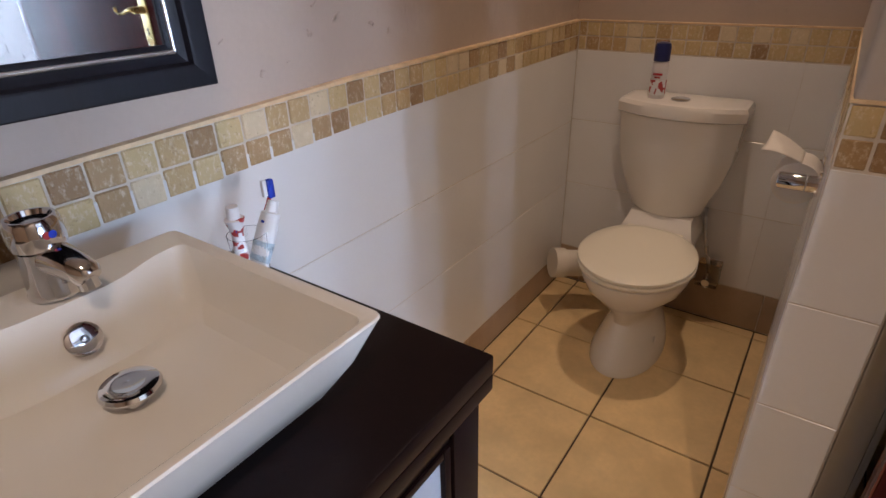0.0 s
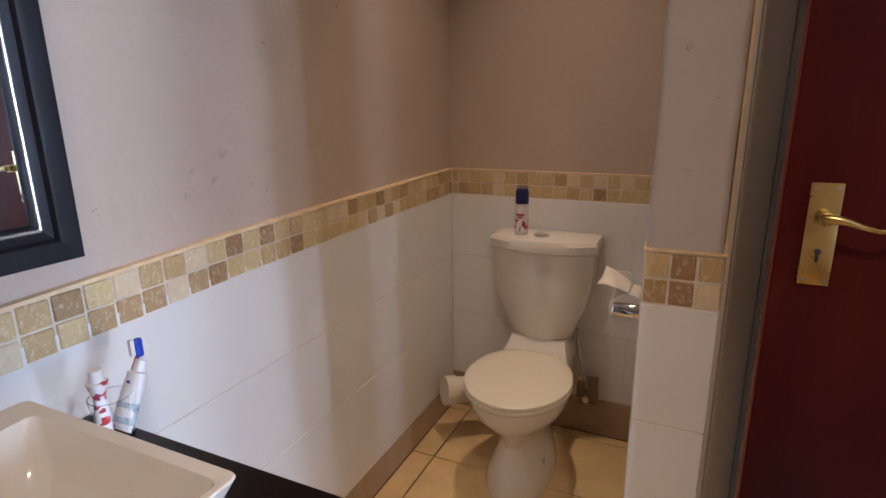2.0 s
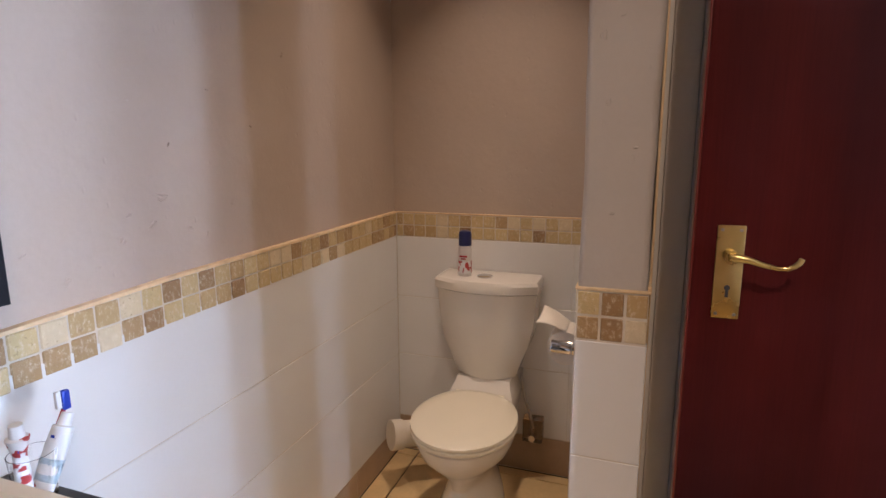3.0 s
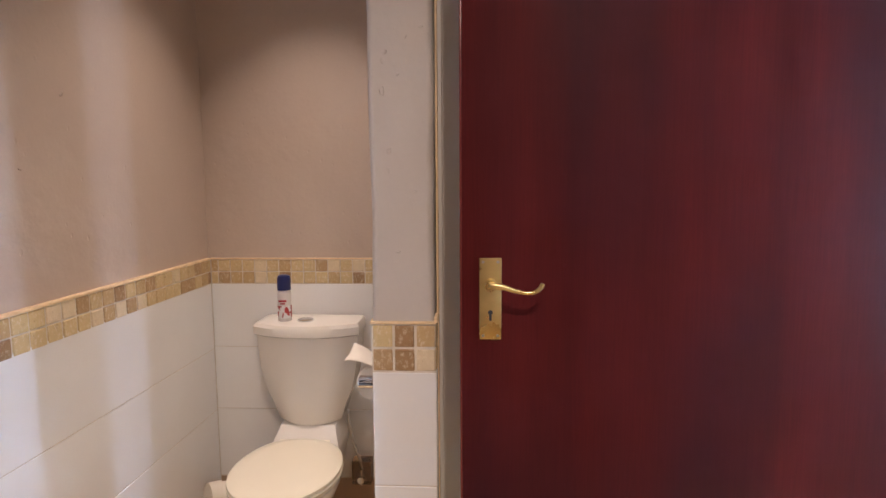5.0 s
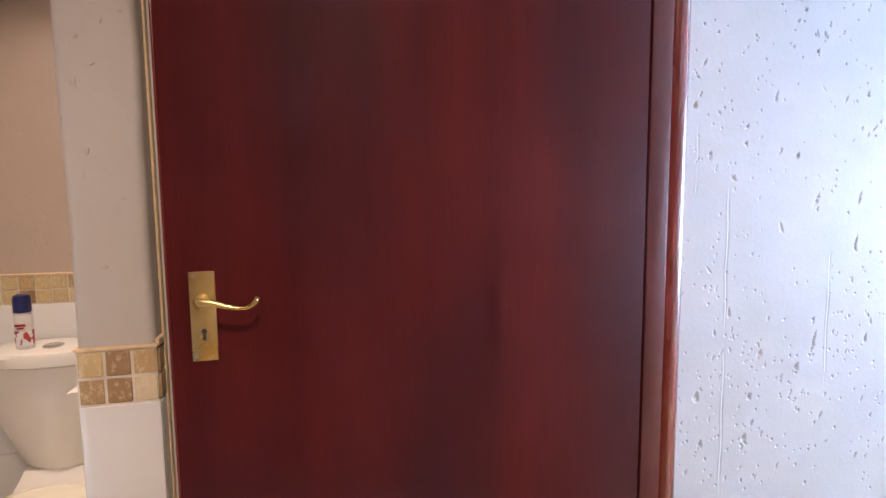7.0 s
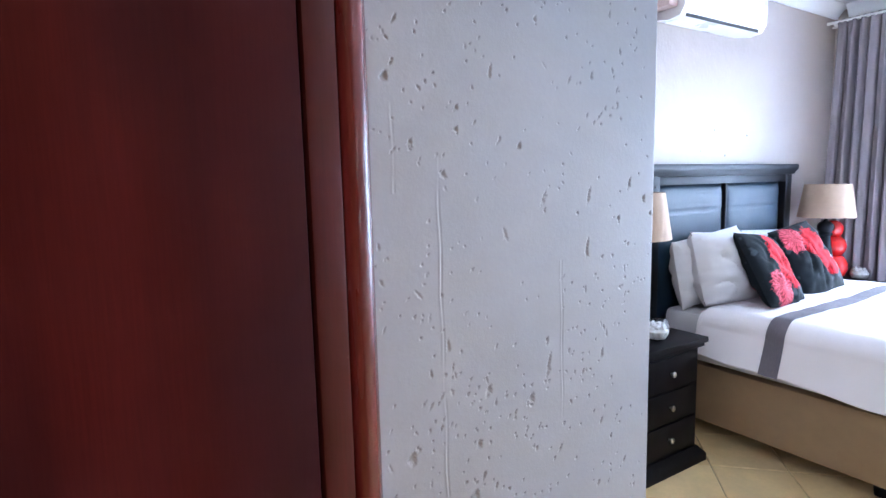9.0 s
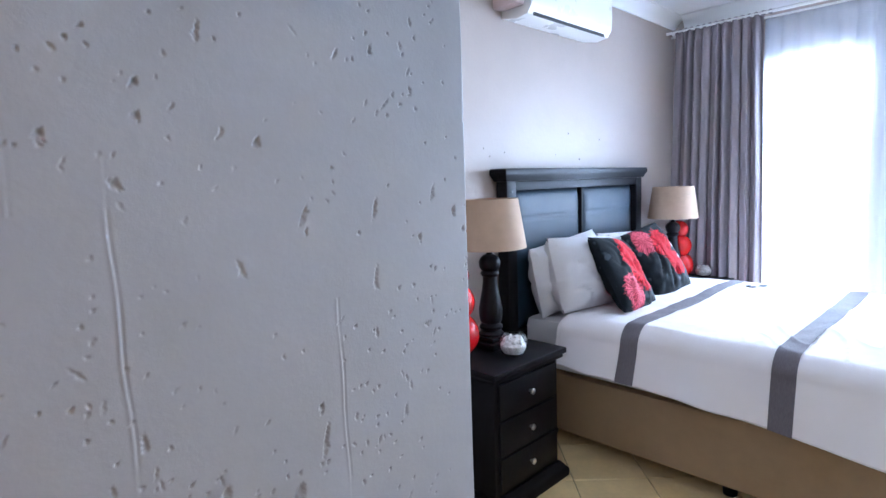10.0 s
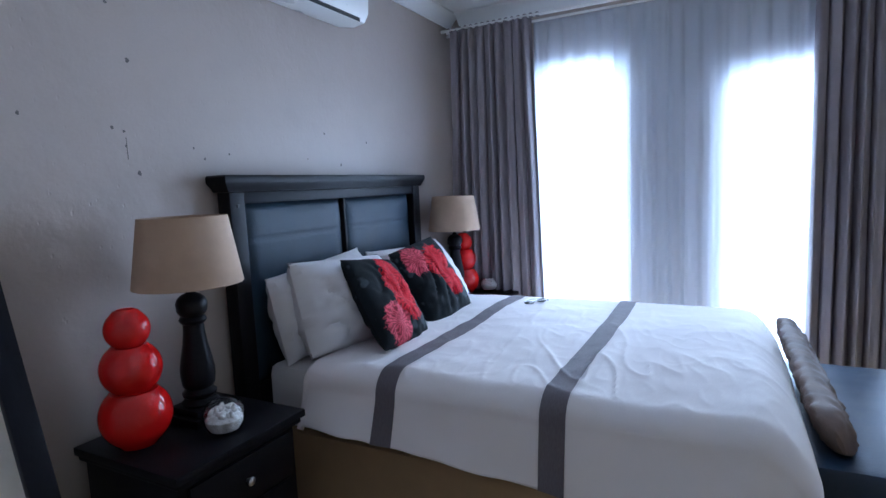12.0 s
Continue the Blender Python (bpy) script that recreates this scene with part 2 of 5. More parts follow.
def sheer():
    m = bpy.data.materials.new("white_voile")
    m.use_nodes = True
    ns, ls = nodes_of(m)
    out = ns["Material Output"]
    clear, through_light, cloth = ns.new("ShaderNodeBsdfTransparent"), ns.new("ShaderNodeBsdfTranslucent"), ns.new("ShaderNodeBsdfDiffuse")
    for n, c in ((through_light, (0.80, 0.87, 0.97, 1)), (cloth, (0.80, 0.83, 0.90, 1))):
        n.inputs["Color"].default_value = c
    a, b = ns.new("ShaderNodeMixShader"), ns.new("ShaderNodeMixShader")
    a.inputs[0].default_value, b.inputs[0].default_value = 0.60, 0.54
    ls.new(through_light.outputs[0], a.inputs[1]), ls.new(cloth.outputs[0], a.inputs[2])
    ls.new(clear.outputs[0], b.inputs[1]), ls.new(a.outputs[0], b.inputs[2])
    ls.new(b.outputs[0], out.inputs["Surface"])
    return m


VOILE = sheer()


DUVET = material("white_duvet_cotton", (0.90, 0.855, 0.87), 0.8, vary=0.02, scale=5, grain=0.08, grain_scale=250)
BAND = material("grey_woven_band", (0.155, 0.135, 0.155), 0.8, vary=0.2, scale=60, stretch=(1, 6, 1), grain=0.2, grain_scale=300)


def flower_print(name, blooms):
    """Black cotton printed with feathery red blooms and grey leaves; blooms are middle, radius and tone in the cushion's plane."""
    m = material(name, (0.010, 0.0135, 0.017), 0.9, vary=0.2, scale=10, grain=0.1, grain_scale=300, local=True)
    ns, ls = nodes_of(m)
    p = ns["Principled BSDF"]
    colour = p.inputs["Base Color"].links[0].from_socket
    split = ns.new("ShaderNodeSeparateXYZ")
    ls.new(ns.new("ShaderNodeTexCoord").outputs["Object"], split.inputs[0])
    leaf = ramp(m, noise_of(m, 9, 2, (1, 1, 1), local=True), 0.60, 0.64)
    colour = mix_rgb(m, times(m, leaf, 0.35), colour, (0.12, 0.15, 0.17))
    for u, v, r, tone in blooms:
        du, dv = times(m, split.outputs["X"], -u, "ADD"), times(m, split.outputs["Y"], -v, "ADD")
        far = times(m, times(m, times(m, du, du), times(m, dv, dv), "ADD"), 0.5, "POWER")
        turn = times(m, dv, du, "ARCTAN2")
        ruffle = noise_of(m, 26, 4, local=True)
        rays = times(m, times(m, times(m, turn, 23.0), times(m, ruffle, 22.0), "ADD"), 0.0, "SINE")
        rough = times(m, times(m, ruffle, -0.5, "ADD"), 0.9 * r)
        edge = times(m, times(m, times(m, rays, 0.05 * r), far, "ADD"), rough, "ADD")
        inside = times(m, edge, r, "LESS_THAN")
        streak = ramp(m, times(m, rays, times(m, noise_of(m, 60, 4, local=True), 3.0), "ADD"), 0.6, 2.6)
        petal = mix_rgb(m, streak, tuple(c * 0.30 for c in tone), tone)
        colour = mix_rgb(m, inside, colour, petal)
    ls.new(colour, p.inputs["Base Color"])
    p.inputs["Specular IOR Level"].default_value = 0.15
    return m


# ---- building helpers ----
def box(bm, lo, hi, bevel=0.0, turn=None):
    m = Matrix.LocRotScale(((lo[0] + hi[0]) / 2, (lo[1] + hi[1]) / 2, (lo[2] + hi[2]) / 2), None, [b - a for a, b in zip(lo, hi)])
    made = bmesh.ops.create_cube(bm, size=1, matrix=(turn @ m) if turn else m)
    if bevel:
        edges = list({e for v in made["verts"] for e in v.link_edges})
        bmesh.ops.bevel(bm, geom=edges, offset=bevel, segments=2, affect="EDGES", profile=0.6)
    return bm


def boxes(*items):
    bm = bmesh.new()
    for item in items:
        box(bm, *item)
    return bm


def lathe(profile, middle, n=40, squash=(1, 1), bm=None):
    """A turned solid from (radius, height) pairs."""
    bm = bm or bmesh.new()
    rings = []
    for r, z in profile:
        rings.append([bm.verts.new((middle[0] + r * squash[0] * math.cos(2 * math.pi * k / n), middle[1] + r * squash[1] * math.sin(2 * math.pi * k / n), middle[2] + z)) for k in range(n)])
    for a, b in zip(rings, rings[1:]):
        for k in range(n):
            bm.faces.new((a[k], a[(k + 1) % n], b[(k + 1) % n], b[k]))
    bm.faces.new(rings[0][::-1]), bm.faces.new(rings[-1])
    return bm


def tube(path, radius, n=12, bm=None):
    """A round bar along a path; radius is one number or one for each point."""
    bm = bm or bmesh.new()
    path = [Vector(p) for p in path]
    radii = radius if isinstance(radius, (list, tuple)) else [radius] * len(path)
    rings = []
    for i, p in enumerate(path):
        way = (path[min(i + 1, len(path) - 1)] - path[max(i - 1, 0)]).normalized()
        q = way.to_track_quat("Z", "Y")
        rings.append([bm.verts.new(p + q @ Vector((radii[i] * math.cos(2 * math.pi * k / n), radii[i] * math.sin(2 * math.pi * k / n), 0))) for k in range(n)])
    for a, b in zip(rings, rings[1:]):
        for k in range(n):
            bm.faces.new((a[k], a[(k + 1) % n], b[(k + 1) % n], b[k]))
    bm.faces.new(rings[0][::-1]), bm.faces.new(rings[-1])
    return bm


def loft(rings, bm=None, caps=True):
    bm = bm or bmesh.new()
    made = [[bm.verts.new(p) for p in ring] for ring in rings]
    for a, b in zip(made, made[1:]):
        for k in range(len(a)):
            bm.faces.new((a[k], a[(k + 1) % len(a)], b[(k + 1) % len(a)], b[k]))
    if caps:
        bm.faces.new(made[0][::-1]), bm.faces.new(made[-1])
    return bm


def rounded_ring(cx, cy, z, hx, hy, corner, n=8):
    """A rectangle with round corners, as a ring of points."""
    ring = []
    for sx, sy, start in ((1, 1, 0), (-1, 1, 90), (-1, -1, 180), (1, -1, 270)):
        for k in range(n + 1):
            a = radians(start + 90 * k / n)
            ring.append((cx + sx * (hx - corner) + corner * math.cos(a), cy + sy * (hy - corner) + corner * math.sin(a), z))
    return ring


def sheet(f, nu, nv):
    """A surface f(u, v) over the unit square."""
    verts = [f(i / nu, j / nv) for i in range(nu + 1) for j in range(nv + 1)]
    faces = [(i * (nv + 1) + j, (i + 1) * (nv + 1) + j, (i + 1) * (nv + 1) + j + 1, i * (nv + 1) + j + 1) for i in range(nu) for j in range(nv)]
    bm = bmesh.new()
    made = [bm.verts.new(v) for v in verts]
    for face in faces:
        bm.faces.new([made[k] for k in face])
    return bm


def mesh_of(name, bm, mat, smooth=True):
    bmesh.ops.recalc_face_normals(bm, faces=bm.faces)
    me = bpy.data.meshes.new(name)
    bm.to_mesh(me)
    bm.free()
    me.materials.append(mat)
    if smooth:
        me.shade_smooth()
        me.set_sharp_from_angle(angle=radians(35))
    return me


def structure(name, bm, mat, label, category, smooth=True):
    return tagged(new(name, mesh_of(name, bm, mat, smooth)), label, category, kind="structure")


def thing(name, base, label, category, group=""):
    ob = new(name)
    ob.location = base
    ob.empty_display_size = 0.05
    return tagged(ob, label, category, group)


def part(name, bm, mat, parent, label="", smooth=True):
    ob = new(name, bm if isinstance(bm, bpy.types.Mesh) else mesh_of(name, bm, mat, smooth))
    ob.parent = parent
    up = parent.parent
    base = Matrix.Translation(parent.location) if up is None else Matrix.Translation(up.location) @ up_fix(parent)
    ob.matrix_parent_inverse = base.inverted()
    return tagged(ob, label)


def up_fix(ob):
    return ob.matrix_parent_inverse @ ob.matrix_basis


def single(name, bm, mat, label, category, group="", smooth=True):
    return tagged(new(name, mesh_of(name, bm, mat, smooth)), label, category, group)


# ---- the large structure ----
def block(lo, hi):
    return boxes((lo, hi))


floor = structure("floor", block((-1.0, Y_SOUTH - 0.2, -0.12), (X_WIN + 0.2, Y_HEAD + 0.2, -0.006)), GROUT_DARK, "sand-coloured ceramic tiled floor with dark grout joints", "floor", False)
wall_west = structure("wall_west", block((-1.0, -1.75, -0.006), (XL - 0.014, 2.35, CEIL_BATH)), PAINT_BEIGE, "beige painted plaster wall with small pits above white tiles", "wall")
wall_north = structure("wall_north", block((XL - 0.014, YB + 0.014, -0.006), (X_DOOR, 2.35, CEIL_BATH)), PAINT_BEIGE, "beige painted plaster wall behind the toilet", "wall")
structure("wall_south_bathroom", block((XL - 0.014, -1.75, -0.006), (X_DOOR, -1.6, CEIL_BATH)), PAINT_BEIGE, "plain beige painted bathroom wall", "wall")


def pillar():
    """The uneven plastered end of the partition, with soft edges."""
    rings = []
    for k in range(101):
        z = -0.006 + (CEIL_BATH + 0.006) * k / 100
        ring = rounded_ring(0.1575, (1.0155 + YB + 0.014) / 2, z, 0.064, (YB + 0.014 - 1.0155) / 2, 0.013, 5)
        if z > 1.10:
            ring = [(x + 0.0035 * noise.noise((x * 9, y * 2, z * 3.5)) + 0.0012 * noise.noise((x * 30, y * 9, z * 14)), y + (0.002 * noise.noise((x * 14, 3.0, z * 9)) if y < 1.1 else 0.0), z) for x, y, z in ring]
        rings.append(ring)
    return loft(rings)


def plaster_scars(spots, put, seed, tall=1.0):
    """Low ragged lumps and smears left in the plaster: two coordinates on the wall, length in mm, slant in degrees."""
    bm = bmesh.new()
    rng = random.Random(seed)
    for u, z, size, slant in spots:
        for k in range(3 if size > 6 else 1):
            r, a0 = 0.001 * size * (1.0, 0.55, 0.4)[k], radians(slant + rng.uniform(-25, 25))
            du, dz = (0.0, 0.0) if k == 0 else (rng.uniform(-1.6, 1.6) * r, rng.uniform(-1.6, 1.6) * r)
            rings = []
            for share, high in ((1.0, -0.0004), (0.80, 0.0011 * tall), (0.50, 0.0020 * tall)):
                ring = []
                for i in range(14):
                    a = 2 * math.pi * i / 14
                    q = share * r * (1 + 0.30 * math.sin(2 * a + seed + size) + 0.18 * math.sin(5 * a + slant))
                    p, w = q * math.cos(a), 0.45 * q * math.sin(a)
                    ring.append(put(u + du + p * math.cos(a0) - w * math.sin(a0), z + dz + p * math.sin(a0) + w * math.cos(a0), high))
                rings.append(ring)
            loft(rings, bm)
    return bm


WEST_SCARS = ((1.358, 1.627, 9, 60), (1.05, 1.50, 7, 20), (0.888, 1.258, 13, -25), (0.858, 1.200, 12, 60), (1.116, 1.233, 14, 70), (0.801, 1.224, 7, 40), (0.960, 1.180, 8, 30), (0.823, 1.458, 6, 0), (0.659, 1.118, 9, 50), (0.853, 1.198, 7, 80), (0.781, 1.176, 9, 60), (0.723, 1.132, 5, 0), (0.588, 1.181, 6, 30), (1.016, 1.159, 7, 70), (0.92, 1.37, 5, 50), (1.20, 1.42, 5, 0))
structure("plaster_scars", plaster_scars(WEST_SCARS, lambda u, z, high: (XL - 0.014 + high, u, z), 2, 1.3), PAINT_BEIGE, "ragged lumps in the beige plaster wall", "wall marks")
PILLAR_SCARS = ((0.199, 1.675, 5, 20), (0.169, 1.657, 4, 60), (0.129, 1.630, 6, 40), (0.152, 1.586, 4, 10), (0.123, 1.555, 8, 70), (0.135, 1.44, 7, 75), (0.185, 1.36, 5, 30), (0.15, 1.24, 5, 0))
structure("plaster_scars", plaster_scars(PILLAR_SCARS, lambda u, z, high: (u, 1.0150 - high, z), 5, 0.5), PAINT_PILLAR_LIT, "ragged lumps in the partition plaster, in its light-brightened colour", "wall marks")
partition = structure("wall_partition", pillar(), PAINT_PILLAR_LIT, "plaster end of the wall between toilet and shower, extra light put into its colour", "wall")
structure("ceiling_bathroom", block((-1.0, -1.75, CEIL_BATH), (X_DOOR + 0.05, 2.35, CEIL_BATH + 0.1)), CEILING_WHITE, "white painted bathroom ceiling", "ceiling")

# the wall with the doorway
D0, D1, DOOR_TOP = 0.075, 0.951, 2.06
structure("wall_doorway", boxes(((X_DOOR, Y_SOUTH, -0.006), (X_JAMB, D0 - 0.04, CEIL_BED)), ((X_DOOR, D0 - 0.04, DOOR_TOP + 0.04), (X_JAMB, D1 + 0.002, CEIL_BED)), ((X_DOOR, 1.0, -0.006), (X_JAMB, 2.35, CEIL_BED))), PAINT_BOUNCE, "white plaster wall with the bathroom doorway", "wall")


def pitted_wall():
    """The white plaster face beside the doorway: trowel ridges, and ragged pits of many sizes."""
    rng = np.random.default_rng(7)
    nx = 460
    heights = np.concatenate([np.linspace(0.0, 0.52, 40, endpoint=False), np.linspace(0.52, 2.0, 940, endpoint=False), np.linspace(2.0, CEIL_BED, 50)])
    nz = len(heights) - 1
    x = np.linspace(X_JAMB, X_END, nx + 1)[:, None] * np.ones(nz + 1)
    z = heights[None, :] * np.ones((nx + 1, 1))
    depth = 0.0006 * np.sin(9 * x + 3 * np.sin(2.1 * z)) + 0.0005 * np.sin(6.3 * z + 4 * x) + 0.00025 * np.sin(31 * x + 5 * np.sin(13 * z)) * np.sin(27 * z)
    # large round holes, then slanting gouges: place and half length in mm
    holes = ((1.278, 1.538, 6), (1.320, 1.440, 4), (1.409, 1.498, 4), (1.408, 1.462, 4), (1.581, 1.661, 4), (1.544, 1.438, 5), (1.889, 1.333, 5), (1.912, 1.299, 4), (1.810, 1.294, 4), (1.380, 1.389, 5), (1.469, 0.999, 7), (1.570, 0.959, 8), (1.307, 0.914, 9), (1.446, 0.900, 6), (1.436, 0.805, 8), (1.322, 0.803, 6), (1.611, 1.068, 4))
    gouges = ((1.479, 1.562, 11), (1.726, 1.575, 7), (1.841, 1.367, 11), (1.722, 1.346, 13), (1.718, 1.238, 16), (1.602, 1.343, 12), (1.510, 1.282, 11), (1.384, 1.096, 9), (1.615, 1.018, 22), (1.766, 1.012, 9))
    dents = []
    for px_, pz, r in holes:
        dents.append((px_, pz, 0.75 * r, r, 0.1, 0.0055))
        for _ in range(3):
            dents.append((px_ + rng.normal(0, 0.0007 * r), pz + rng.normal(-0.0006 * r, 0.0009 * r), rng.uniform(0.25, 0.5) * r, rng.uniform(0.3, 0.6) * r, rng.normal(0, 0.5), 0.0035))
    for px_, pz, r in gouges:
        dents.append((px_, pz, rng.uniform(2.0, 3.2), r, rng.normal(0.15, 0.2), 0.004))
        dents.append((px_ + rng.normal(0, 0.001), pz - 0.0006 * r, 3.2, 0.35 * r, rng.normal(0, 0.3), 0.0035))
    for _ in range(85):
        # loose clusters of specks
        mx, mz = rng.uniform(X_JAMB, X_END), rng.uniform(0.60, 1.95)
        for _ in range(rng.integers(4, 13)):
            dents.append((mx + rng.normal(0, 0.075), mz + rng.normal(0, 0.060), rng.uniform(1.0, 2.6), rng.uniform(1.0, 3.0) * rng.choice((1, 1, 1, 2.4)), rng.normal(0.2, 0.4), rng.uniform(0.0016, 0.0038)))
    for px_, pz, rx, rz, lean, deep in dents:
        i0, i1 = np.searchsorted(x[:, 0], (px_ - 0.03, px_ + 0.03))
        j0, j1 = np.searchsorted(heights, (pz - 0.05, pz + 0.05))
        u, w = (x[i0:i1, j0:j1] - px_) * 1000, (z[i0:i1, j0:j1] - pz) * 1000
        u = u - lean * w + 0.6 * np.sin(0.9 * w + 50 * lean)
        ragged = 1 + 0.30 * np.sin(3 * np.arctan2(w, u) + 9 * lean) + 0.22 * np.sin(1.3 * u + 0.9 * w + 40 * lean)
        d = ((u / rx) ** 2 + (w / rz) ** 2) * ragged
        share, old = np.exp(-d ** 2), depth[i0:i1, j0:j1]
        depth[i0:i1, j0:j1] = np.maximum(old, old * (1 - share) + deep * share)
    for rx, z0, z1 in ((1.372, 0.0, 1.42), (1.648, 0.90, 1.22), (1.290, 1.36, 1.50)):
        line = x - rx - 0.004 * np.sin(3 * z) - 0.0012 * np.sin(41 * z)
        worn = np.clip(0.65 + 0.5 * np.sin(17 * z + 9 * rx) + 0.3 * np.sin(53 * z), 0.15, 1.1)
        depth += (0.0011 * np.exp(-((line - 0.003) / 0.0018) ** 2) - 0.0007 * np.exp(-(line / 0.0022) ** 2)) * worn * ((z > z0) & (z < z1))
    depth[-1, :] = depth[-1, :] * 0.3 + 0.004
    y = Y_WHITE + depth
    verts = np.stack([x, y, z], -1).reshape(-1, 3)
    n = nz + 1
    faces = [(i * n + j, (i + 1) * n + j, (i + 1) * n + j + 1, i * n + j + 1) for i in range(nx) for j in range(nz)]
    me = bpy.data.meshes.new("wall_passage")
    me.from_pydata(verts.tolist(), [], faces)
    me.materials.append(PAINT_ROUGH_BLUE_LIT)
    me.shade_smooth()
    return me


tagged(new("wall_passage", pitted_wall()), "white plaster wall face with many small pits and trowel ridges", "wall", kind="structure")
structure("wall_passage_core", block((X_JAMB, Y_WHITE + 0.012, -0.006), (X_END - 0.001, Y_HEAD + 0.16, CEIL_BED)), PAINT_WHITE_WARM_LIT, "white plaster wall between bathroom and bedroom", "wall")
structure("wall_head", block((X_END - 0.001, Y_HEAD, -0.006), (X_WIN + 0.2, Y_HEAD + 0.16, CEIL_BED)), PAINT_WHITE_WARM_LIT, "pale plaster bedroom wall with a few small pits", "wall")


def wall_holes():
    """Chipped holes and scuffs in the head wall: x, z and radius in mm."""
    bm = bmesh.new()
    rng = random.Random(3)
    marks = ((3.138, 1.842, 7), (3.142, 1.459, 7), (3.060, 1.610, 5), (3.100, 1.600, 4), (3.104, 1.550, 4), (3.372, 1.554, 4), (3.541, 1.537, 4), (4.158, 1.660, 5), (4.524, 1.634, 5), (4.280, 1.505, 6), (3.082, 2.020, 5), (2.787, 1.631, 5), (3.42, 1.515, 4), (4.02, 1.53, 3))
    for x, z, r in marks:
        turn = rng.uniform(0, 6)
        for k, (dx, dz, q) in enumerate(((0, 0, r), (rng.uniform(-1, 1) * r, rng.uniform(-1, 1) * r, 0.5 * r))):
            rim = [bm.verts.new((x + 0.001 * (dx + q * (1 + 0.3 * math.sin(3 * a + turn) + 0.15 * math.sin(7 * a)) * math.cos(a)), Y_HEAD - 0.0015 - 0.0006 * k, z + 0.001 * (dz + 1.25 * q * math.sin(a)))) for a in (2 * math.pi * i / 14 for i in range(14))]
            bm.faces.new(rim)
    for x, z0, z1 in ((3.106, 1.505, 1.580),):
        box(bm, (x, Y_HEAD - 0.0012, z0), (x + 0.0016, Y_HEAD + 0.001, z1))
    return bm


structure("wall_chips", wall_holes(), PLASTER_HOLE, "small dark chips and scuffs in the bedroom wall", "wall marks", False)
structure("wall_south", block((X_JAMB, Y_SOUTH - 0.2, -0.006), (X_WIN + 0.2, Y_SOUTH, CEIL_BED)), PAINT_FAR_BOUNCE, "white plaster bedroom wall, brightened to bounce light", "wall")
structure("ceiling_bedroom", block((X_DOOR + 0.05, Y_SOUTH - 0.2, CEIL_BED), (X_WIN + 0.2, Y_HEAD + 0.16, CEIL_BED + 0.1)), CEILING_WHITE, "white painted bedroom ceiling", "ceiling")


def window_wall():
    bm, y = bmesh.new(), Y_SOUTH
    for y0, y1, z0, z1 in sorted(WINDOWS):
        box(bm, (X_WIN, y, -0.006), (X_WIN + 0.2, y0, CEIL_BED))
        box(bm, (X_WIN, y0, -0.006), (X_WIN + 0.2, y1, z0))
        box(bm, (X_WIN, y0, z1), (X_WIN + 0.2, y1, CEIL_BED))
        y = y1
    return box(bm, (X_WIN, y, -0.006), (X_WIN + 0.2, Y_HEAD, CEIL_BED))


structure("wall_east", window_wall(), PAINT_WHITE_WARM_LIT, "white plaster wall with two tall window openings", "wall")


def cornice(name, ends, inward):
    """A coved plaster cornice along the ceiling."""
    (x0, y0), (x1, y1) = ends
    steps = ((0.0, 0.09), (0.012, 0.09), (0.016, 0.075), (0.03, 0.055), (0.052, 0.032), (0.075, 0.018), (0.085, 0.012), (0.085, 0.0), (0.0, 0.0))
    rings = [[(x + inward[0] * o, y + inward[1] * o, CEIL_BED - d) for o, d in steps] for x, y in ((x0, y0), (x1, y1))]
    return structure(name, loft(rings), CEILING_WHITE, "white coved plaster cornice under the ceiling", "cornice")


cornice("cornice_head", ((X_END, Y_HEAD), (X_WIN, Y_HEAD)), (0, -1))
cornice("cornice_window", ((X_WIN, Y_SOUTH), (X_WIN, Y_HEAD - 0.085)), (-1, 0))

for number, (y0, y1, z0, z1) in enumerate(WINDOWS, 1):
    win = thing(f"window_{number}", (X_WIN + 0.1, (y0 + y1) / 2, z0), "tall white-framed window, bright with daylight", "window")
    win["kind"] = "structure"
    x0, x1, w = X_WIN + 0.08, X_WIN + 0.12, 0.045
    part("window_frame", boxes(((x0, y0, z0), (x1, y0 + w, z1), 0.004), ((x0, y1 - w, z0), (x1, y1, z1), 0.004), ((x0, y0 + w, z1 - w), (x1, y1 - w, z1), 0.004), ((x0, y0 + w, z0), (x1, y1 - w, z0 + w), 0.004)), AC_WHITE, win)
    pane = part("pane", block((x0 + 0.016, y0 + w, z0 + w), (x0 + 0.022, y1 - w, z1 - w)), GLASS, win, "clear window glass", False)
    pane.visible_shadow = False

structure("ground", block((-30, -30, -0.35), (60, 30, -0.14)), OUTSIDE, "pale paved ground outside the windows", "ground", False)


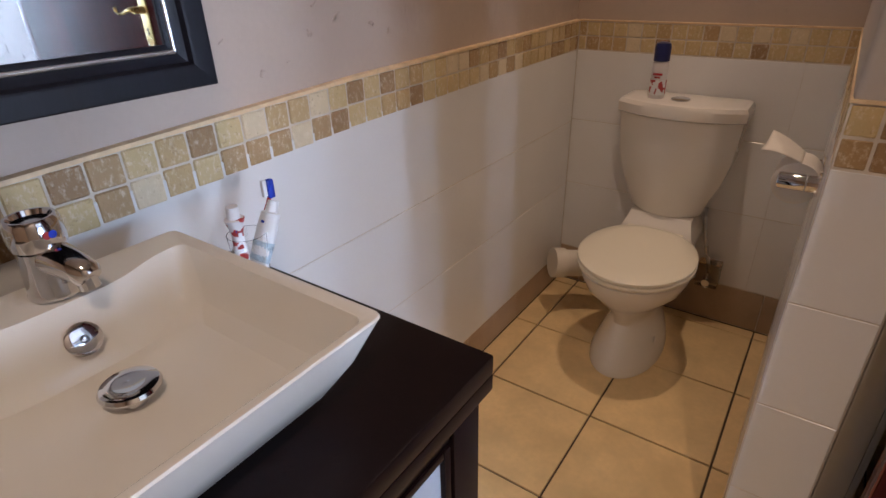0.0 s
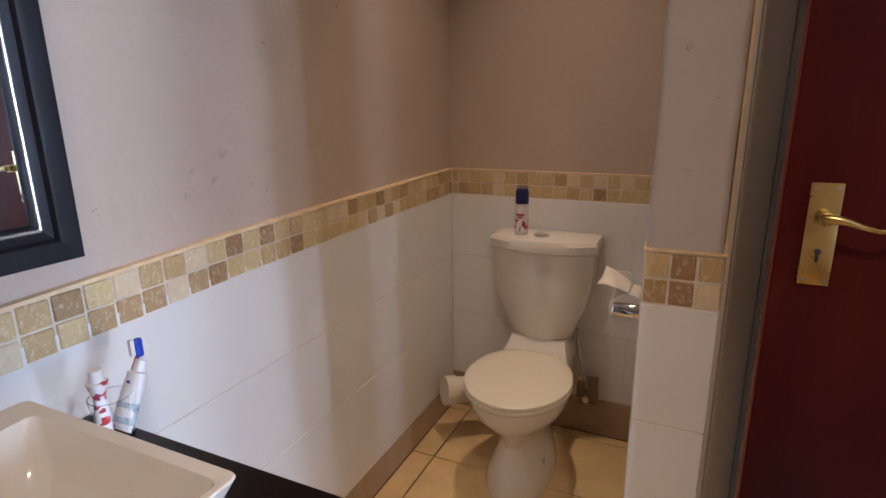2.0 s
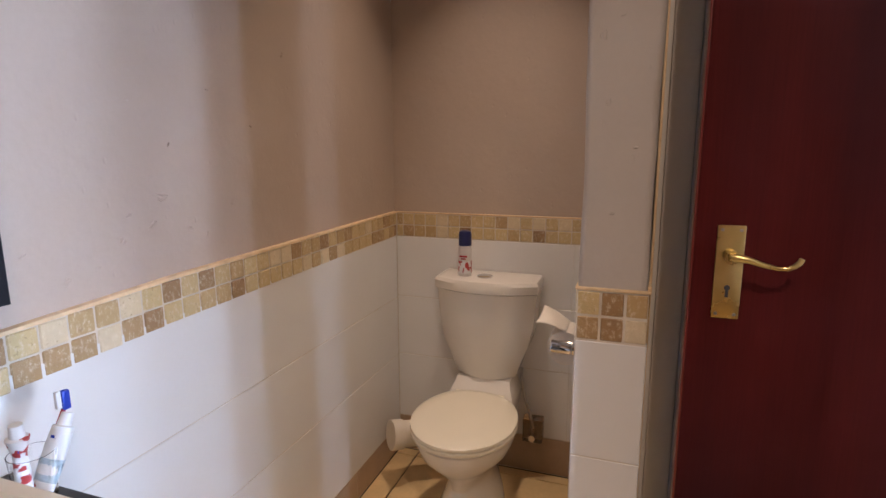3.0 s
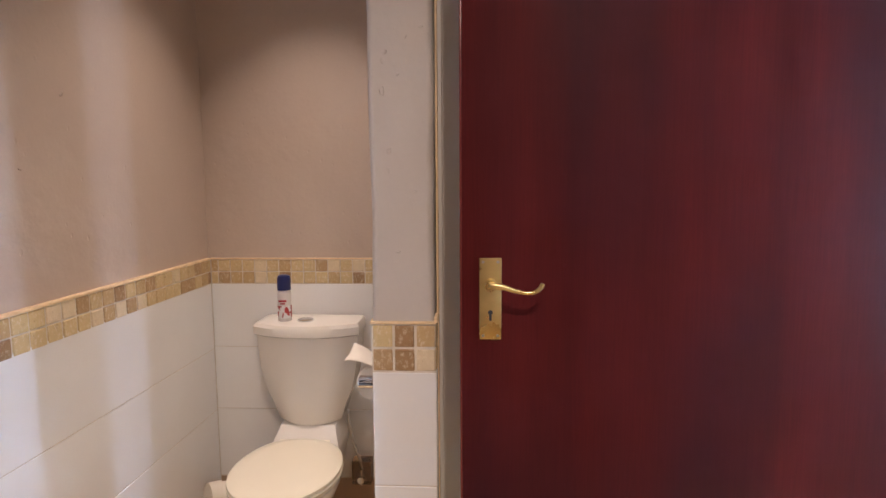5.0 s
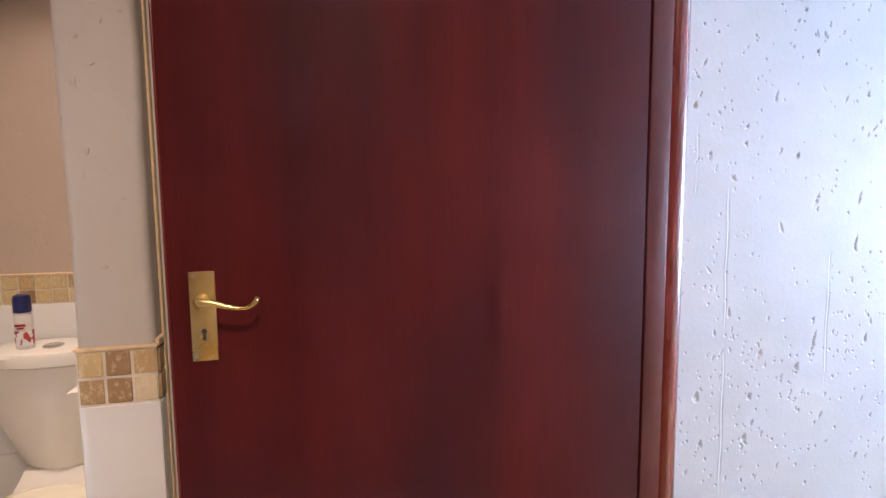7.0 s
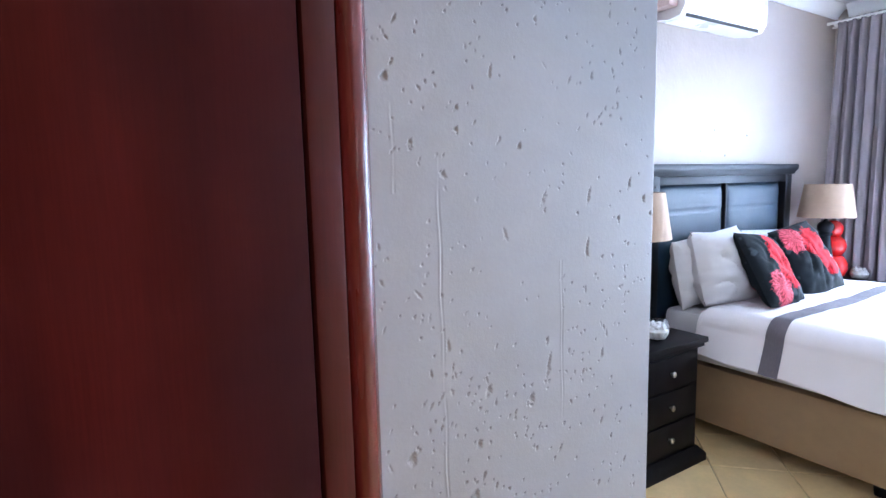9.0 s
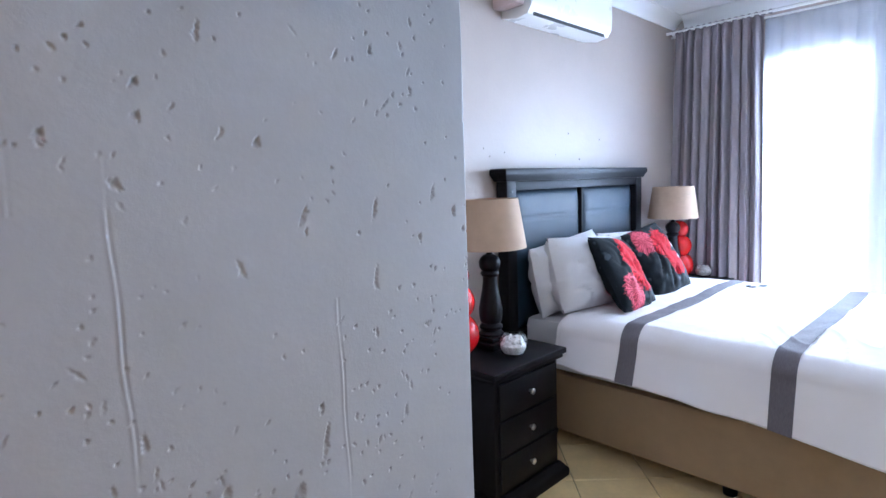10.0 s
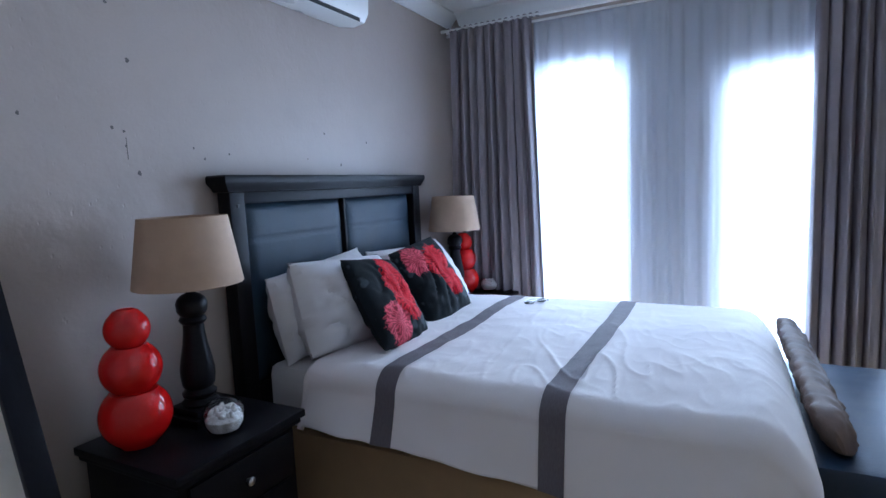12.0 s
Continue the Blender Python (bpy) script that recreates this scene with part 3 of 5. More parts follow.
# door frame and door leaf
def door_frame():
    frame_ = thing("door_frame", (X_DOOR, D1, 0), "varnished red mahogany door frame with rounded moulding", "door frame")
    frame_["kind"] = "structure"
    h = DOOR_TOP
    part("hinge_jamb", boxes(((1.134, 0.890, 0), (1.180, 0.972, h), 0.005), ((1.180, 0.920, 0), (1.1865, 0.972, h))), JAMB_WOOD, frame_)
    arc = [(1.212 + 0.025 * math.cos(radians(180 + 12 * k)), 0.928 + 0.025 * math.sin(radians(180 + 12 * k))) for k in range(16)] + [(1.237, 0.962), (1.187, 0.962)]
    part("moulding", loft([[(x, y, z) for x, y in arc] for z in (0.0, h)]), MAHOGANY_FRAME, frame_, "glossy rounded red moulding")
    part("latch_jamb", boxes(((1.116, D0 - 0.045, 0), (1.196, D0, h), 0.004), ((1.196, D0 - 0.045, 0), (1.243, D0 - 0.012, h), 0.012)), MAHOGANY_FRAME, frame_)
    part("head_jamb", boxes(((1.118, D0 + 0.001, h), (1.196, 0.971, h + 0.045), 0.004), ((1.196, D0 - 0.01, h), (1.241, 0.962, h + 0.045), 0.012)), MAHOGANY_FRAME, frame_)
    return frame_


door_frame()


def door():
    leaf = thing("door_1", (0.70, 0.905, 0.0), "open flush mahogany door with glossy varnish and brass lever", "door")
    leaf["kind"] = "structure"
    part("leaf", boxes(((0.279, 0.886, 0.008), (1.127, 0.926, 2.035), 0.003)), MAHOGANY, leaf)
    part("edge_lipping", boxes(((0.2755, 0.8875, 0.009), (0.2795, 0.9245, 2.033), 0.001)), MAHOGANY_FRAME, leaf, "bright red hardwood edge")
    handle = part("door_handle", boxes(((0.310, 0.8825, 1.097), (0.349, 0.8862, 1.243), 0.0015)), BRASS, leaf, "brass lever handle on a long keyhole plate")
    lever = tube([(0.3295, 0.884, 1.197), (0.3295, 0.868, 1.197), (0.3295, 0.855, 1.197)], [0.0105, 0.009, 0.010], 20)
    arc = [(0.3255, 0.852, 1.199), (0.335, 0.850, 1.199), (0.35, 0.849, 1.197), (0.368, 0.849, 1.191), (0.386, 0.849, 1.187), (0.399, 0.849, 1.187), (0.408, 0.849, 1.191), (0.414, 0.849, 1.197), (0.4165, 0.849, 1.203)]
    tube(arc, [0.006, 0.0068, 0.0050, 0.0040, 0.0036, 0.0035, 0.0037, 0.0042, 0.0038], 14, lever)
    part("lever", lever, BRASS, handle)
    part("keyhole", tube([(0.3295, 0.8835, 1.146), (0.3295, 0.8815, 1.146)], 0.0042, 16, boxes(((0.3272, 0.8817, 1.131), (0.3318, 0.8835, 1.146)))), BLACK, handle, "dark keyhole")
    for x in (0.3165, 0.3425):
        for z in (1.104, 1.236):
            part("screw", tube([(x, 0.883, z), (x, 0.8815, z)], 0.0026, 12), STEEL, handle)
    return leaf


door()

# shower behind the door
shower = thing("shower_enclosure", (0.66, 1.08, 0), "aluminium-framed glass shower enclosure behind the open door", "shower")
part("post", boxes(((0.2365, 1.058, 0.06), (0.284, 1.098, 1.95), 0.003)), ALUMINIUM, shower)
part("seal", boxes(((0.2845, 1.060, 0.06), (0.297, 1.090, 1.95), 0.003)), SEAL_GREY, shower, "blue-grey rubber seal")
# Added yellow strip: stands in for warm light on the partition's side face.
part("warm_lit_strip", boxes(((0.2232, 1.052, 0.0), (0.2280, 1.066, 1.95), 0.002)), CAULK, shower, "added yellow strip for the warm-lit side of the partition")
part("wall_channel", boxes(((0.2285, 1.0645, 0.06), (0.2360, 1.094, 1.95))), ALUMINIUM, shower)
part("post", boxes(((1.090, 1.062, 0.06), (1.109, 1.098, 1.95), 0.003)), ALUMINIUM, shower)
part("top_rail", boxes(((0.243, 1.062, 1.951), (1.109, 1.098, 1.985), 0.003)), ALUMINIUM, shower)
part("track", boxes(((0.243, 1.050, 0.031), (1.109, 1.110, 0.059), 0.004)), ALUMINIUM, shower)
part("tray_kerb", boxes(((0.239, 1.030, 0.0), (1.109, 1.13, 0.030), 0.006)), SKIRT_TILE, shower)
pane = part("glass_panel", block((0.2975, 1.077, 0.06), (1.089, 1.083, 1.95)), GLASS, shower, "clear shower glass", False)
pane.visible_shadow = False
shower_wall = structure("shower_wall", boxes(((0.226, YB + 0.006, 0.0), (1.122, YB + 0.0135, 2.2)), ((1.116, 1.14, 0.0), (1.1235, YB + 0.005, 2.2)), ((0.2225, 1.14, 0.0), (0.226, YB + 0.005, 2.2))), GROUT, "pale grout behind the white shower tiles", "wall", False)


# ---- tiles ----
PIECES = {}


def piece(name, size, mat, parent, at, bevel=0.0015, tilt=(0, 0, 0)):
    """One tile: a bevelled slab of that size, its mesh shared with alike ones."""
    key = (name, mat.name, tuple(round(s, 4) for s in size))
    if key not in PIECES:
        bm = bmesh.new()
        bmesh.ops.create_cube(bm, size=1, matrix=Matrix.Diagonal((*size, 1)))
        bmesh.ops.bevel(bm, geom=list(bm.edges), offset=bevel, segments=1, affect="EDGES")
        PIECES[key] = mesh_of(name, bm, mat, False)
    ob = new(name, PIECES[key])
    ob.parent = parent
    ob.matrix_basis = pose(*at, *tilt)
    return ob


def face_tiles(parent, axis, face, u0, u1, rows, width, mat, name, side, gap=0.002, offset=0.0, thick=0.0125, jitter=0.0, sag=None):
    """Tiles on an upright face. axis: 'x' for a face of constant x. side: the way it looks along that axis. rows: heights of the joints."""
    edges, u = [u0], u0 + (offset or width)
    while u < u1 - 0.012:
        edges.append(u)
        u += width
    edges.append(u1)
    for z0, z1 in zip(rows, rows[1:]):
        for a, b in zip(edges, edges[1:]):
            w, h, d = b - a - (gap if gap > 0.0025 else 0.0006), z1 - z0 - gap, thick
            middle = face - side * d / 2 + random.uniform(-jitter, jitter)
            u, z = (a + b) / 2, (z0 + z1) / 2
            z -= sag(u) if sag else 0.0
            tip = random.uniform(-1, 1) * jitter * 900
            if axis == "x":
                piece(name, (d, w, h), mat, parent, (middle, u, z), 0.0022 if jitter else 0.0012, (0, tip, tip))
            else:
                piece(name, (w, d, h), mat, parent, (u, middle, z), 0.0022 if jitter else 0.0012, (tip, 0, tip))


# ---- bathroom things ----
COUNTER_Z, COUNTER_END = 0.83, 0.512
counter = thing("countertop", (-0.49, -0.1, COUNTER_Z), "espresso-stained wooden vanity countertop", "countertop")
part("top", boxes(((XL + 0.002, -0.70, 0.7985), (-0.212, COUNTER_END, COUNTER_Z), 0.004)), DARK_WOOD, counter)
part("edge_strip", boxes(((XL + 0.002, -0.70, 0.772), (-0.2125, COUNTER_END - 0.0005, 0.798), 0.002)), DARK_WOOD, counter)
vanity = thing("vanity_cabinet", (-0.5, -0.1, 0), "dark wooden vanity cabinet with pale frosted door panels", "cabinet")
part("side_frame", boxes(((-0.282, 0.430, 0.0), (-0.222, 0.492, 0.771), 0.003), ((XL + 0.004, 0.430, 0.0), (-0.715, 0.492, 0.771), 0.003), ((-0.714, 0.435, 0.690), (-0.283, 0.488, 0.771), 0.003), ((-0.714, 0.435, 0.06), (-0.283, 0.488, 0.13), 0.003)), DARK_WOOD, vanity)
part("side_panel", block((-0.716, 0.452, 0.128), (-0.281, 0.462, 0.692)), FROSTED, vanity, "pale frosted panel")
part("front_rail", boxes(((-0.275, -0.69, 0.737), (-0.228, 0.429, 0.771), 0.003)), DARK_WOOD, vanity)
part("front_rail", boxes(((-0.275, -0.69, 0.06), (-0.228, 0.429, 0.12), 0.003)), DARK_WOOD, vanity)
part("bottom_shelf", boxes(((XL + 0.004, -0.69, 0.121), (-0.276, 0.429, 0.14))), DARK_WOOD, vanity)
for y0, y1 in ((-0.685, -0.135), (-0.130, 0.425)):
    panel = part("door", boxes(((-0.247, y0, 0.122), (-0.224, y0 + 0.014, 0.735), 0.002), ((-0.247, y1 - 0.014, 0.122), (-0.224, y1, 0.735), 0.002), ((-0.246, y0 + 0.014, 0.722), (-0.225, y1 - 0.014, 0.735), 0.002), ((-0.246, y0 + 0.014, 0.122), (-0.225, y1 - 0.014, 0.140), 0.002)), DARK_WOOD, vanity)
    part("panel", block((-0.238, y0 + 0.012, 0.138), (-0.232, y1 - 0.012, 0.724)), FROSTED, panel, "pale frosted panel")


def basin():
    cx, cy, hx, hy = -0.474, 0.152, 0.202, 0.223
    sink = thing("basin", (cx, cy, COUNTER_Z), "square white ceramic vessel basin on the dark counter", "basin")

    def dense(ring):
        a, b = Vector(ring[17]), Vector(ring[18])
        return ring[:18] + [tuple(a.lerp(b, k / 24)) for k in range(1, 24)] + ring[18:]

    outer = [(0.0, 0.62, 0.60, 0.03), (0.012, 0.70, 0.68, 0.035), (0.04, 0.83, 0.82, 0.035), (0.075, 0.93, 0.925, 0.03), (0.1090, 0.985, 0.985, 0.018), (0.1185, 1.0, 1.0, 0.013), (0.1210, 0.992, 0.992, 0.012)]
    inner = [(0.1210, 0.950, 0.950, 0.012), (0.1170, 0.925, 0.925, 0.014), (0.07, 0.86, 0.88, 0.03), (0.040, 0.80, 0.83, 0.04), (0.028, 0.74, 0.77, 0.05), (0.024, 0.5, 0.5, 0.06), (0.021, 0.14, 0.14, 0.02)]
    rings = []
    for dz, fx, fy, c in outer:
        rings.append(dense(rounded_ring(cx, cy, COUNTER_Z + dz, hx * fx, hy * fy, c)))
    for dz, fx, fy, c in inner:
        # the shelf for the tap leaves the hollow nearer to the front
        back = 0.030 if dz < 0.1205 else 0.0
        ring = dense(rounded_ring(cx + back / 2, cy, COUNTER_Z + dz, max(0.03, hx * fx - back / 2), hy * fy, c))
        if back:
            ring = [(x + 0.050 * max(0.0, (cx - x) / hx) ** 2 * math.exp(-((y - 0.19) / 0.105) ** 4), y, z) for x, y, z in ring]
        rings.append(ring)
    part("bowl", loft(rings), CERAMIC, sink)
    part("overflow_ring", lathe([(0.014, 0.0), (0.0205, 0.001), (0.0205, 0.004), (0.016, 0.006), (0.0, 0.0045)], (0, 0, 0), 28), CHROME, sink, "round chrome overflow cap").matrix_basis = pose(-0.5885, 0.192, 0.902, 0, 68, 0)
    part("drain_plug", lathe([(0.014, 0.0), (0.014, 0.016), (0.031, 0.018), (0.0335, 0.022), (0.031, 0.026), (0.019, 0.0285), (0.017, 0.0280), (0.0, 0.0290)], (-0.497, 0.192, COUNTER_Z + 0.022), 36), CHROME, sink, "domed chrome pop-up drain plug")
    return sink


basin()


def tap():
    x, y, z = -0.634, 0.200, 0.9505
    faucet = thing("faucet", (x, y, z), "chrome mixer tap with a stubby spout", "faucet")
    part("body", lathe([(0.030, 0.0), (0.0305, 0.003), (0.0290, 0.008), (0.0275, 0.034), (0.0255, 0.046), (0.0255, 0.058)], (x, y, z), 36), CHROME, faucet)
    part("spout", tube([(x + 0.006, y + 0.001, z + 0.048), (x + 0.028, y + 0.007, z + 0.046), (x + 0.048, y + 0.012, z + 0.040), (x + 0.062, y + 0.016, z + 0.033), (x + 0.066, y + 0.017, z + 0.030)], [0.021, 0.020, 0.018, 0.016, 0.012], 24), CHROME, faucet)
    part("nozzle", tube([(x + 0.056, y + 0.014, z + 0.032), (x + 0.058, y + 0.015, z + 0.016)], 0.0115, 18), CHROME, faucet)
    lever = part("lever", lathe([(0.0245, 0.0585), (0.0285, 0.062), (0.0295, 0.072), (0.0285, 0.092), (0.0255, 0.097), (0.0225, 0.097), (0.0200, 0.091), (0.0, 0.089)], (x, y, z), 36), CHROME, faucet)
    for dy, dot in ((-0.0025, RED_PRINT), (0.0030, TUBE_BLUE)):
        part("marker", lathe([(0.0046, 0.0), (0.0046, 0.001), (0.0, 0.0014)], (0, 0, 0), 16), dot, lever, "round temperature mark").matrix_basis = pose(x + 0.0288, y + 0.004 + dy, z + 0.079, 0, 90, 10)
    return faucet


tap()


def toothbrush_cup():
    x, y, z = -0.660, 0.4795, COUNTER_Z
    cup = single("tumbler", lathe([(0.024, 0.0), (0.027, 0.001), (0.032, 0.075), (0.0305, 0.075), (0.0255, 0.006), (0.0, 0.006)], (x, y, z), 32), GLASS, "clear glass tumbler holding toothpaste tubes", "tumbler")
    cup.visible_shadow = False

    def paste(name, base, top, wide, label, band, body):
        t = thing(name, base, label, "toothpaste")
        a, b = Vector(base), Vector(top)
        q = (b - a).to_track_quat("Z", "Y")
        rings = []
        for k, (s, w, d) in enumerate(((0.0, wide, 0.002), (0.25, wide * 0.98, 0.010), (0.6, wide * 0.85, 0.014), (0.82, 0.016, 0.015), (0.84, 0.009, 0.009))):
            rings.append([tuple(a + (b - a) * s + q @ Vector((w * math.cos(2 * math.pi * i / 20), d * math.sin(2 * math.pi * i / 20), 0))) for i in range(20)])
        part("tube", loft(rings), body, t)
        part("cap", tube([a + (b - a) * 0.835, a + (b - a) * 1.0], [0.0105, 0.009], 18), TUBE_WHITE, t)
        rings = []
        for s, w, d in ((0.10, wide * 1.01, 0.0062), (0.40, wide * 0.965, 0.0124)):
            rings.append([tuple(a + (b - a) * s + q @ Vector((w * math.cos(2 * math.pi * i / 20), d * math.sin(2 * math.pi * i / 20), 0))) for i in range(20)])
        part("label_band", loft(rings, caps=False), band, t, "printed band")
        rings = []
        for s, w, d in ((0.66, wide * 0.83 * 0.93, 0.0143), (0.70, wide * 0.80 * 0.9, 0.0145)):
            rings.append([tuple(a + (b - a) * s + q @ Vector((w * math.cos(2 * math.pi * i / 20), d * math.sin(2 * math.pi * i / 20), 0))) for i in range(20)])
        part("label_band", loft(rings, caps=False), TUBE_BLUE, t, "thin blue printed band")

    paste("toothpaste_tube", (x + 0.004, y + 0.006, z + 0.010), (x + 0.004, y + 0.060, z + 0.112), 0.024, "white and pale blue toothpaste tube standing in a glass", TUBE_PRINT, TUBE_WHITE)
    paste("toothpaste_tube", (x - 0.006, y - 0.012, z + 0.010), (x + 0.000, y - 0.016, z + 0.128), 0.011, "white and red toothpaste tube leaning in a glass", TUBE_WHITE, RED_WHITE)
    brush = thing("toothbrush", (x, y + 0.02, z + 0.01), "blue-headed toothbrush standing in a glass", "toothbrush")
    part("handle", tube([(x - 0.012, y + 0.008, z + 0.010), (x - 0.014, y + 0.046, z + 0.075), (x - 0.014, y + 0.066, z + 0.112)], [0.005, 0.0045, 0.0035], 12), RED_PRINT, brush)
    part("head", boxes(((x - 0.019, y + 0.063, z + 0.110), (x - 0.009, y + 0.077, z + 0.144), 0.004)), TUBE_BLUE, brush)
    part("bristles", boxes(((x - 0.018, y + 0.055, z + 0.116), (x - 0.011, y + 0.0625, z + 0.145), 0.001)), TUBE_WHITE, brush)


toothbrush_cup()


def mirror_cabinet(y0, y1, z0, z1, x):
    """A shallow wall cabinet whose door is a framed mirror."""
    cab = thing("mirror_cabinet", (x, y0, z0), "wall cabinet with a mirror door in a dark wooden frame", "mirror cabinet")
    part("body", boxes(((XL - 0.0100, y0 + 0.003, z0 + 0.003), (x - 0.002, y1 - 0.003, z1 - 0.003), 0.002)), MIRROR_FRAME, cab)
    w, d = 0.053, 0.022
    profile = ((0.0, 0.0), (0.0, d * 0.9), (0.002, d), (0.024, d), (0.028, d * 0.92), (0.031, d * 0.60), (0.033, d * 0.56), (0.047, d * 0.48), (w, d * 0.34), (w, 0.0))
    corners = [(y0, z0), (y1, z0), (y1, z1), (y0, z1)]
    ways = [(1, 1), (-1, 1), (-1, -1), (1, -1)]
    for k in range(4):
        ends = ((corners[k], ways[k]), (corners[(k + 1) % 4], ways[(k + 1) % 4]))
        part("frame_side", loft([[(x + h, p[0] + s[0] * o, p[1] + s[1] * o) for o, h in profile] for p, s in ends]), MIRROR_FRAME, cab)
        part("bead", tube([(x + d * 0.48, p[0] + s[0] * 0.0445, p[1] + s[1] * 0.0445) for p, s in ends], 0.0026, 10), SILVER, cab, "thin silver bead")
    part("glass", block((x + 0.001, y0 + w - 0.004, z0 + w - 0.004), (x + 0.005, y1 - w + 0.004, z1 - w + 0.004)), MIRROR, cab, "mirror glass", False)
    return cab


mirror_cabinet(-0.10, 0.444, 1.154, 1.85, -0.617)


def toilet():
    cx = -0.337
    wc = thing("toilet", (cx, 1.8, 0), "ivory close-coupled ceramic toilet with its lid down", "toilet")

    def oval(z, half, front, back, blunt=0.0, n=40):
        ring = []
        for k in range(n):
            a = 2 * math.pi * k / n
            s, c = math.sin(a), math.cos(a)
            y = front + (back - front) * 0.5 * (1 - c)
            if c < 0 and blunt:
                s = math.copysign(abs(s) ** (1 - 0.6 * blunt), s)
            ring.append((cx + half * s, y, z))
        return ring

    pan = [oval(0.0, 0.122, 1.540, 1.98, 0.6), oval(0.012, 0.122, 1.540, 1.98, 0.6), oval(0.05, 0.112, 1.555, 1.98, 0.6), oval(0.11, 0.089, 1.590, 1.98, 0.6), oval(0.17, 0.076, 1.618, 1.97, 0.5), oval(0.215, 0.081, 1.602, 1.96, 0.4), oval(0.27, 0.122, 1.545, 1.945, 0.4), oval(0.32, 0.161, 1.495, 1.94, 0.4), oval(0.36, 0.175, 1.478, 1.94, 0.4), oval(0.385, 0.180, 1.472, 1.94, 0.4), oval(0.393, 0.174, 1.478, 1.94, 0.4)]
    part("pan", loft(pan), CERAMIC_WC, wc)
    back = [[(cx - h, y0, z), (cx + h, y0, z), (cx + h, 2.07, z), (cx - h, 2.07, z)] for h, y0, z in ((0.105, 1.925, 0.24), (0.118, 1.900, 0.32), (0.132, 1.884, 0.385), (0.130, 1.888, 0.402), (0.117, 1.912, 0.432), (0.109, 1.930, 0.455), (0.107, 1.938, 0.4655))]
    part("back_shelf", loft(back), CERAMIC_WC, wc)
    seat = [oval(0.395, 0.183, 1.466, 1.905, 0.35), oval(0.398, 0.187, 1.463, 1.907, 0.35), oval(0.407, 0.188, 1.462, 1.907, 0.35), oval(0.410, 0.184, 1.466, 1.905, 0.35)]
    part("seat", loft(seat), SEAT_PLASTIC, wc)
    lid = [oval(0.412, 0.183, 1.466, 1.905, 0.35), oval(0.415, 0.187, 1.463, 1.907, 0.35), oval(0.424, 0.186, 1.464, 1.905, 0.35), oval(0.431, 0.172, 1.478, 1.895, 0.35), oval(0.434, 0.13, 1.52, 1.87, 0.3), oval(0.435, 0.05, 1.62, 1.78, 0.3)]
    part("lid", loft(lid), SEAT_PLASTIC, wc)
    for side in (-1, 1):
        part("hinge", tube([(cx + side * 0.060, 1.896, 0.414), (cx + side * 0.096, 1.896, 0.414)], 0.011, 16), SEAT_PLASTIC, wc)

    def cistern_ring(z, half, front):
        ring, half = [], half * 0.975
        for k in range(25):
            u = -1 + 2 * k / 24
            ring.append((cx + half * u, front + 0.058 * abs(u) ** 2.3, z))
        return ring + [(cx + half, YB - 0.012, z), (cx - half, YB - 0.012, z)]

    body = [cistern_ring(0.466, 0.118, 1.933), cistern_ring(0.478, 0.126, 1.925), cistern_ring(0.54, 0.146, 1.918), cistern_ring(0.60, 0.172, 1.912), cistern_ring(0.68, 0.191, 1.907), cistern_ring(0.78, 0.200, 1.905), cistern_ring(0.815, 0.202, 1.905)]
    part("cistern", loft(body), CERAMIC_WC, wc)
    top = [cistern_ring(0.8175, 0.204, 1.899), cistern_ring(0.822, 0.210, 1.893), cistern_ring(0.852, 0.211, 1.892), cistern_ring(0.864, 0.204, 1.899), cistern_ring(0.868, 0.190, 1.912)]
    part("cistern_lid", loft(top), CERAMIC_WC, wc)
    part("flush_button", lathe([(0.031, 0.0), (0.031, 0.004), (0.026, 0.007), (0.0, 0.008)], (cx - 0.01, 1.985, 0.868), 32), CHROME, wc, "round chrome flush button")
    part("floor_bolt", lathe([(0.010, 0), (0.010, 0.004), (0.0, 0.006)], (0, 0, 0), 16), STEEL, wc).matrix_basis = pose(cx + 0.096, 1.72, 0.085, 0, 80, 0)
    return wc


toilet()

can = thing("air_freshener_can", (-0.428, 1.985, 0.868), "aerosol air freshener can with a navy cap on the cistern", "aerosol can")
part("can_body", lathe([(0.024, 0.0), (0.026, 0.003), (0.026, 0.108), (0.024, 0.116), (0.020, 0.121)], (-0.428, 1.985, 0.868), 32), CAN_LABEL, can)
part("label_print", lathe([(0.0262, 0.012), (0.0264, 0.013), (0.0264, 0.060), (0.0262, 0.061)], (-0.428, 1.985, 0.868), 32), RED_WHITE, can, "red printed fruit picture")
part("label_print", boxes(((-0.442, 1.9575, 0.945), (-0.412, 1.961, 0.952)), ((-0.436, 1.9575, 0.936), (-0.418, 1.961, 0.941))), RED_PRINT, can, "unreadable lettering")
part("cap", lathe([(0.0255, 0.121), (0.0255, 0.165), (0.022, 0.176), (0.012, 0.180), (0.0, 0.180)], (-0.428, 1.985, 0.868), 32), BLUE_CAP, can, "navy plastic cap")

pipe = thing("waste_pipe", (-0.60, 1.99, 0.20), "cream plastic waste pipe beside the toilet", "pipe")
part("pipe_run", tube([(-0.66, 1.85, 0.215), (-0.60, 1.905, 0.205), (-0.50, 1.955, 0.20), (-0.42, 1.965, 0.20)], 0.053, 24), PVC, pipe)
part("collar", tube([(-0.690, 1.822, 0.220), (-0.655, 1.854, 0.214)], 0.060, 24), PVC, pipe)

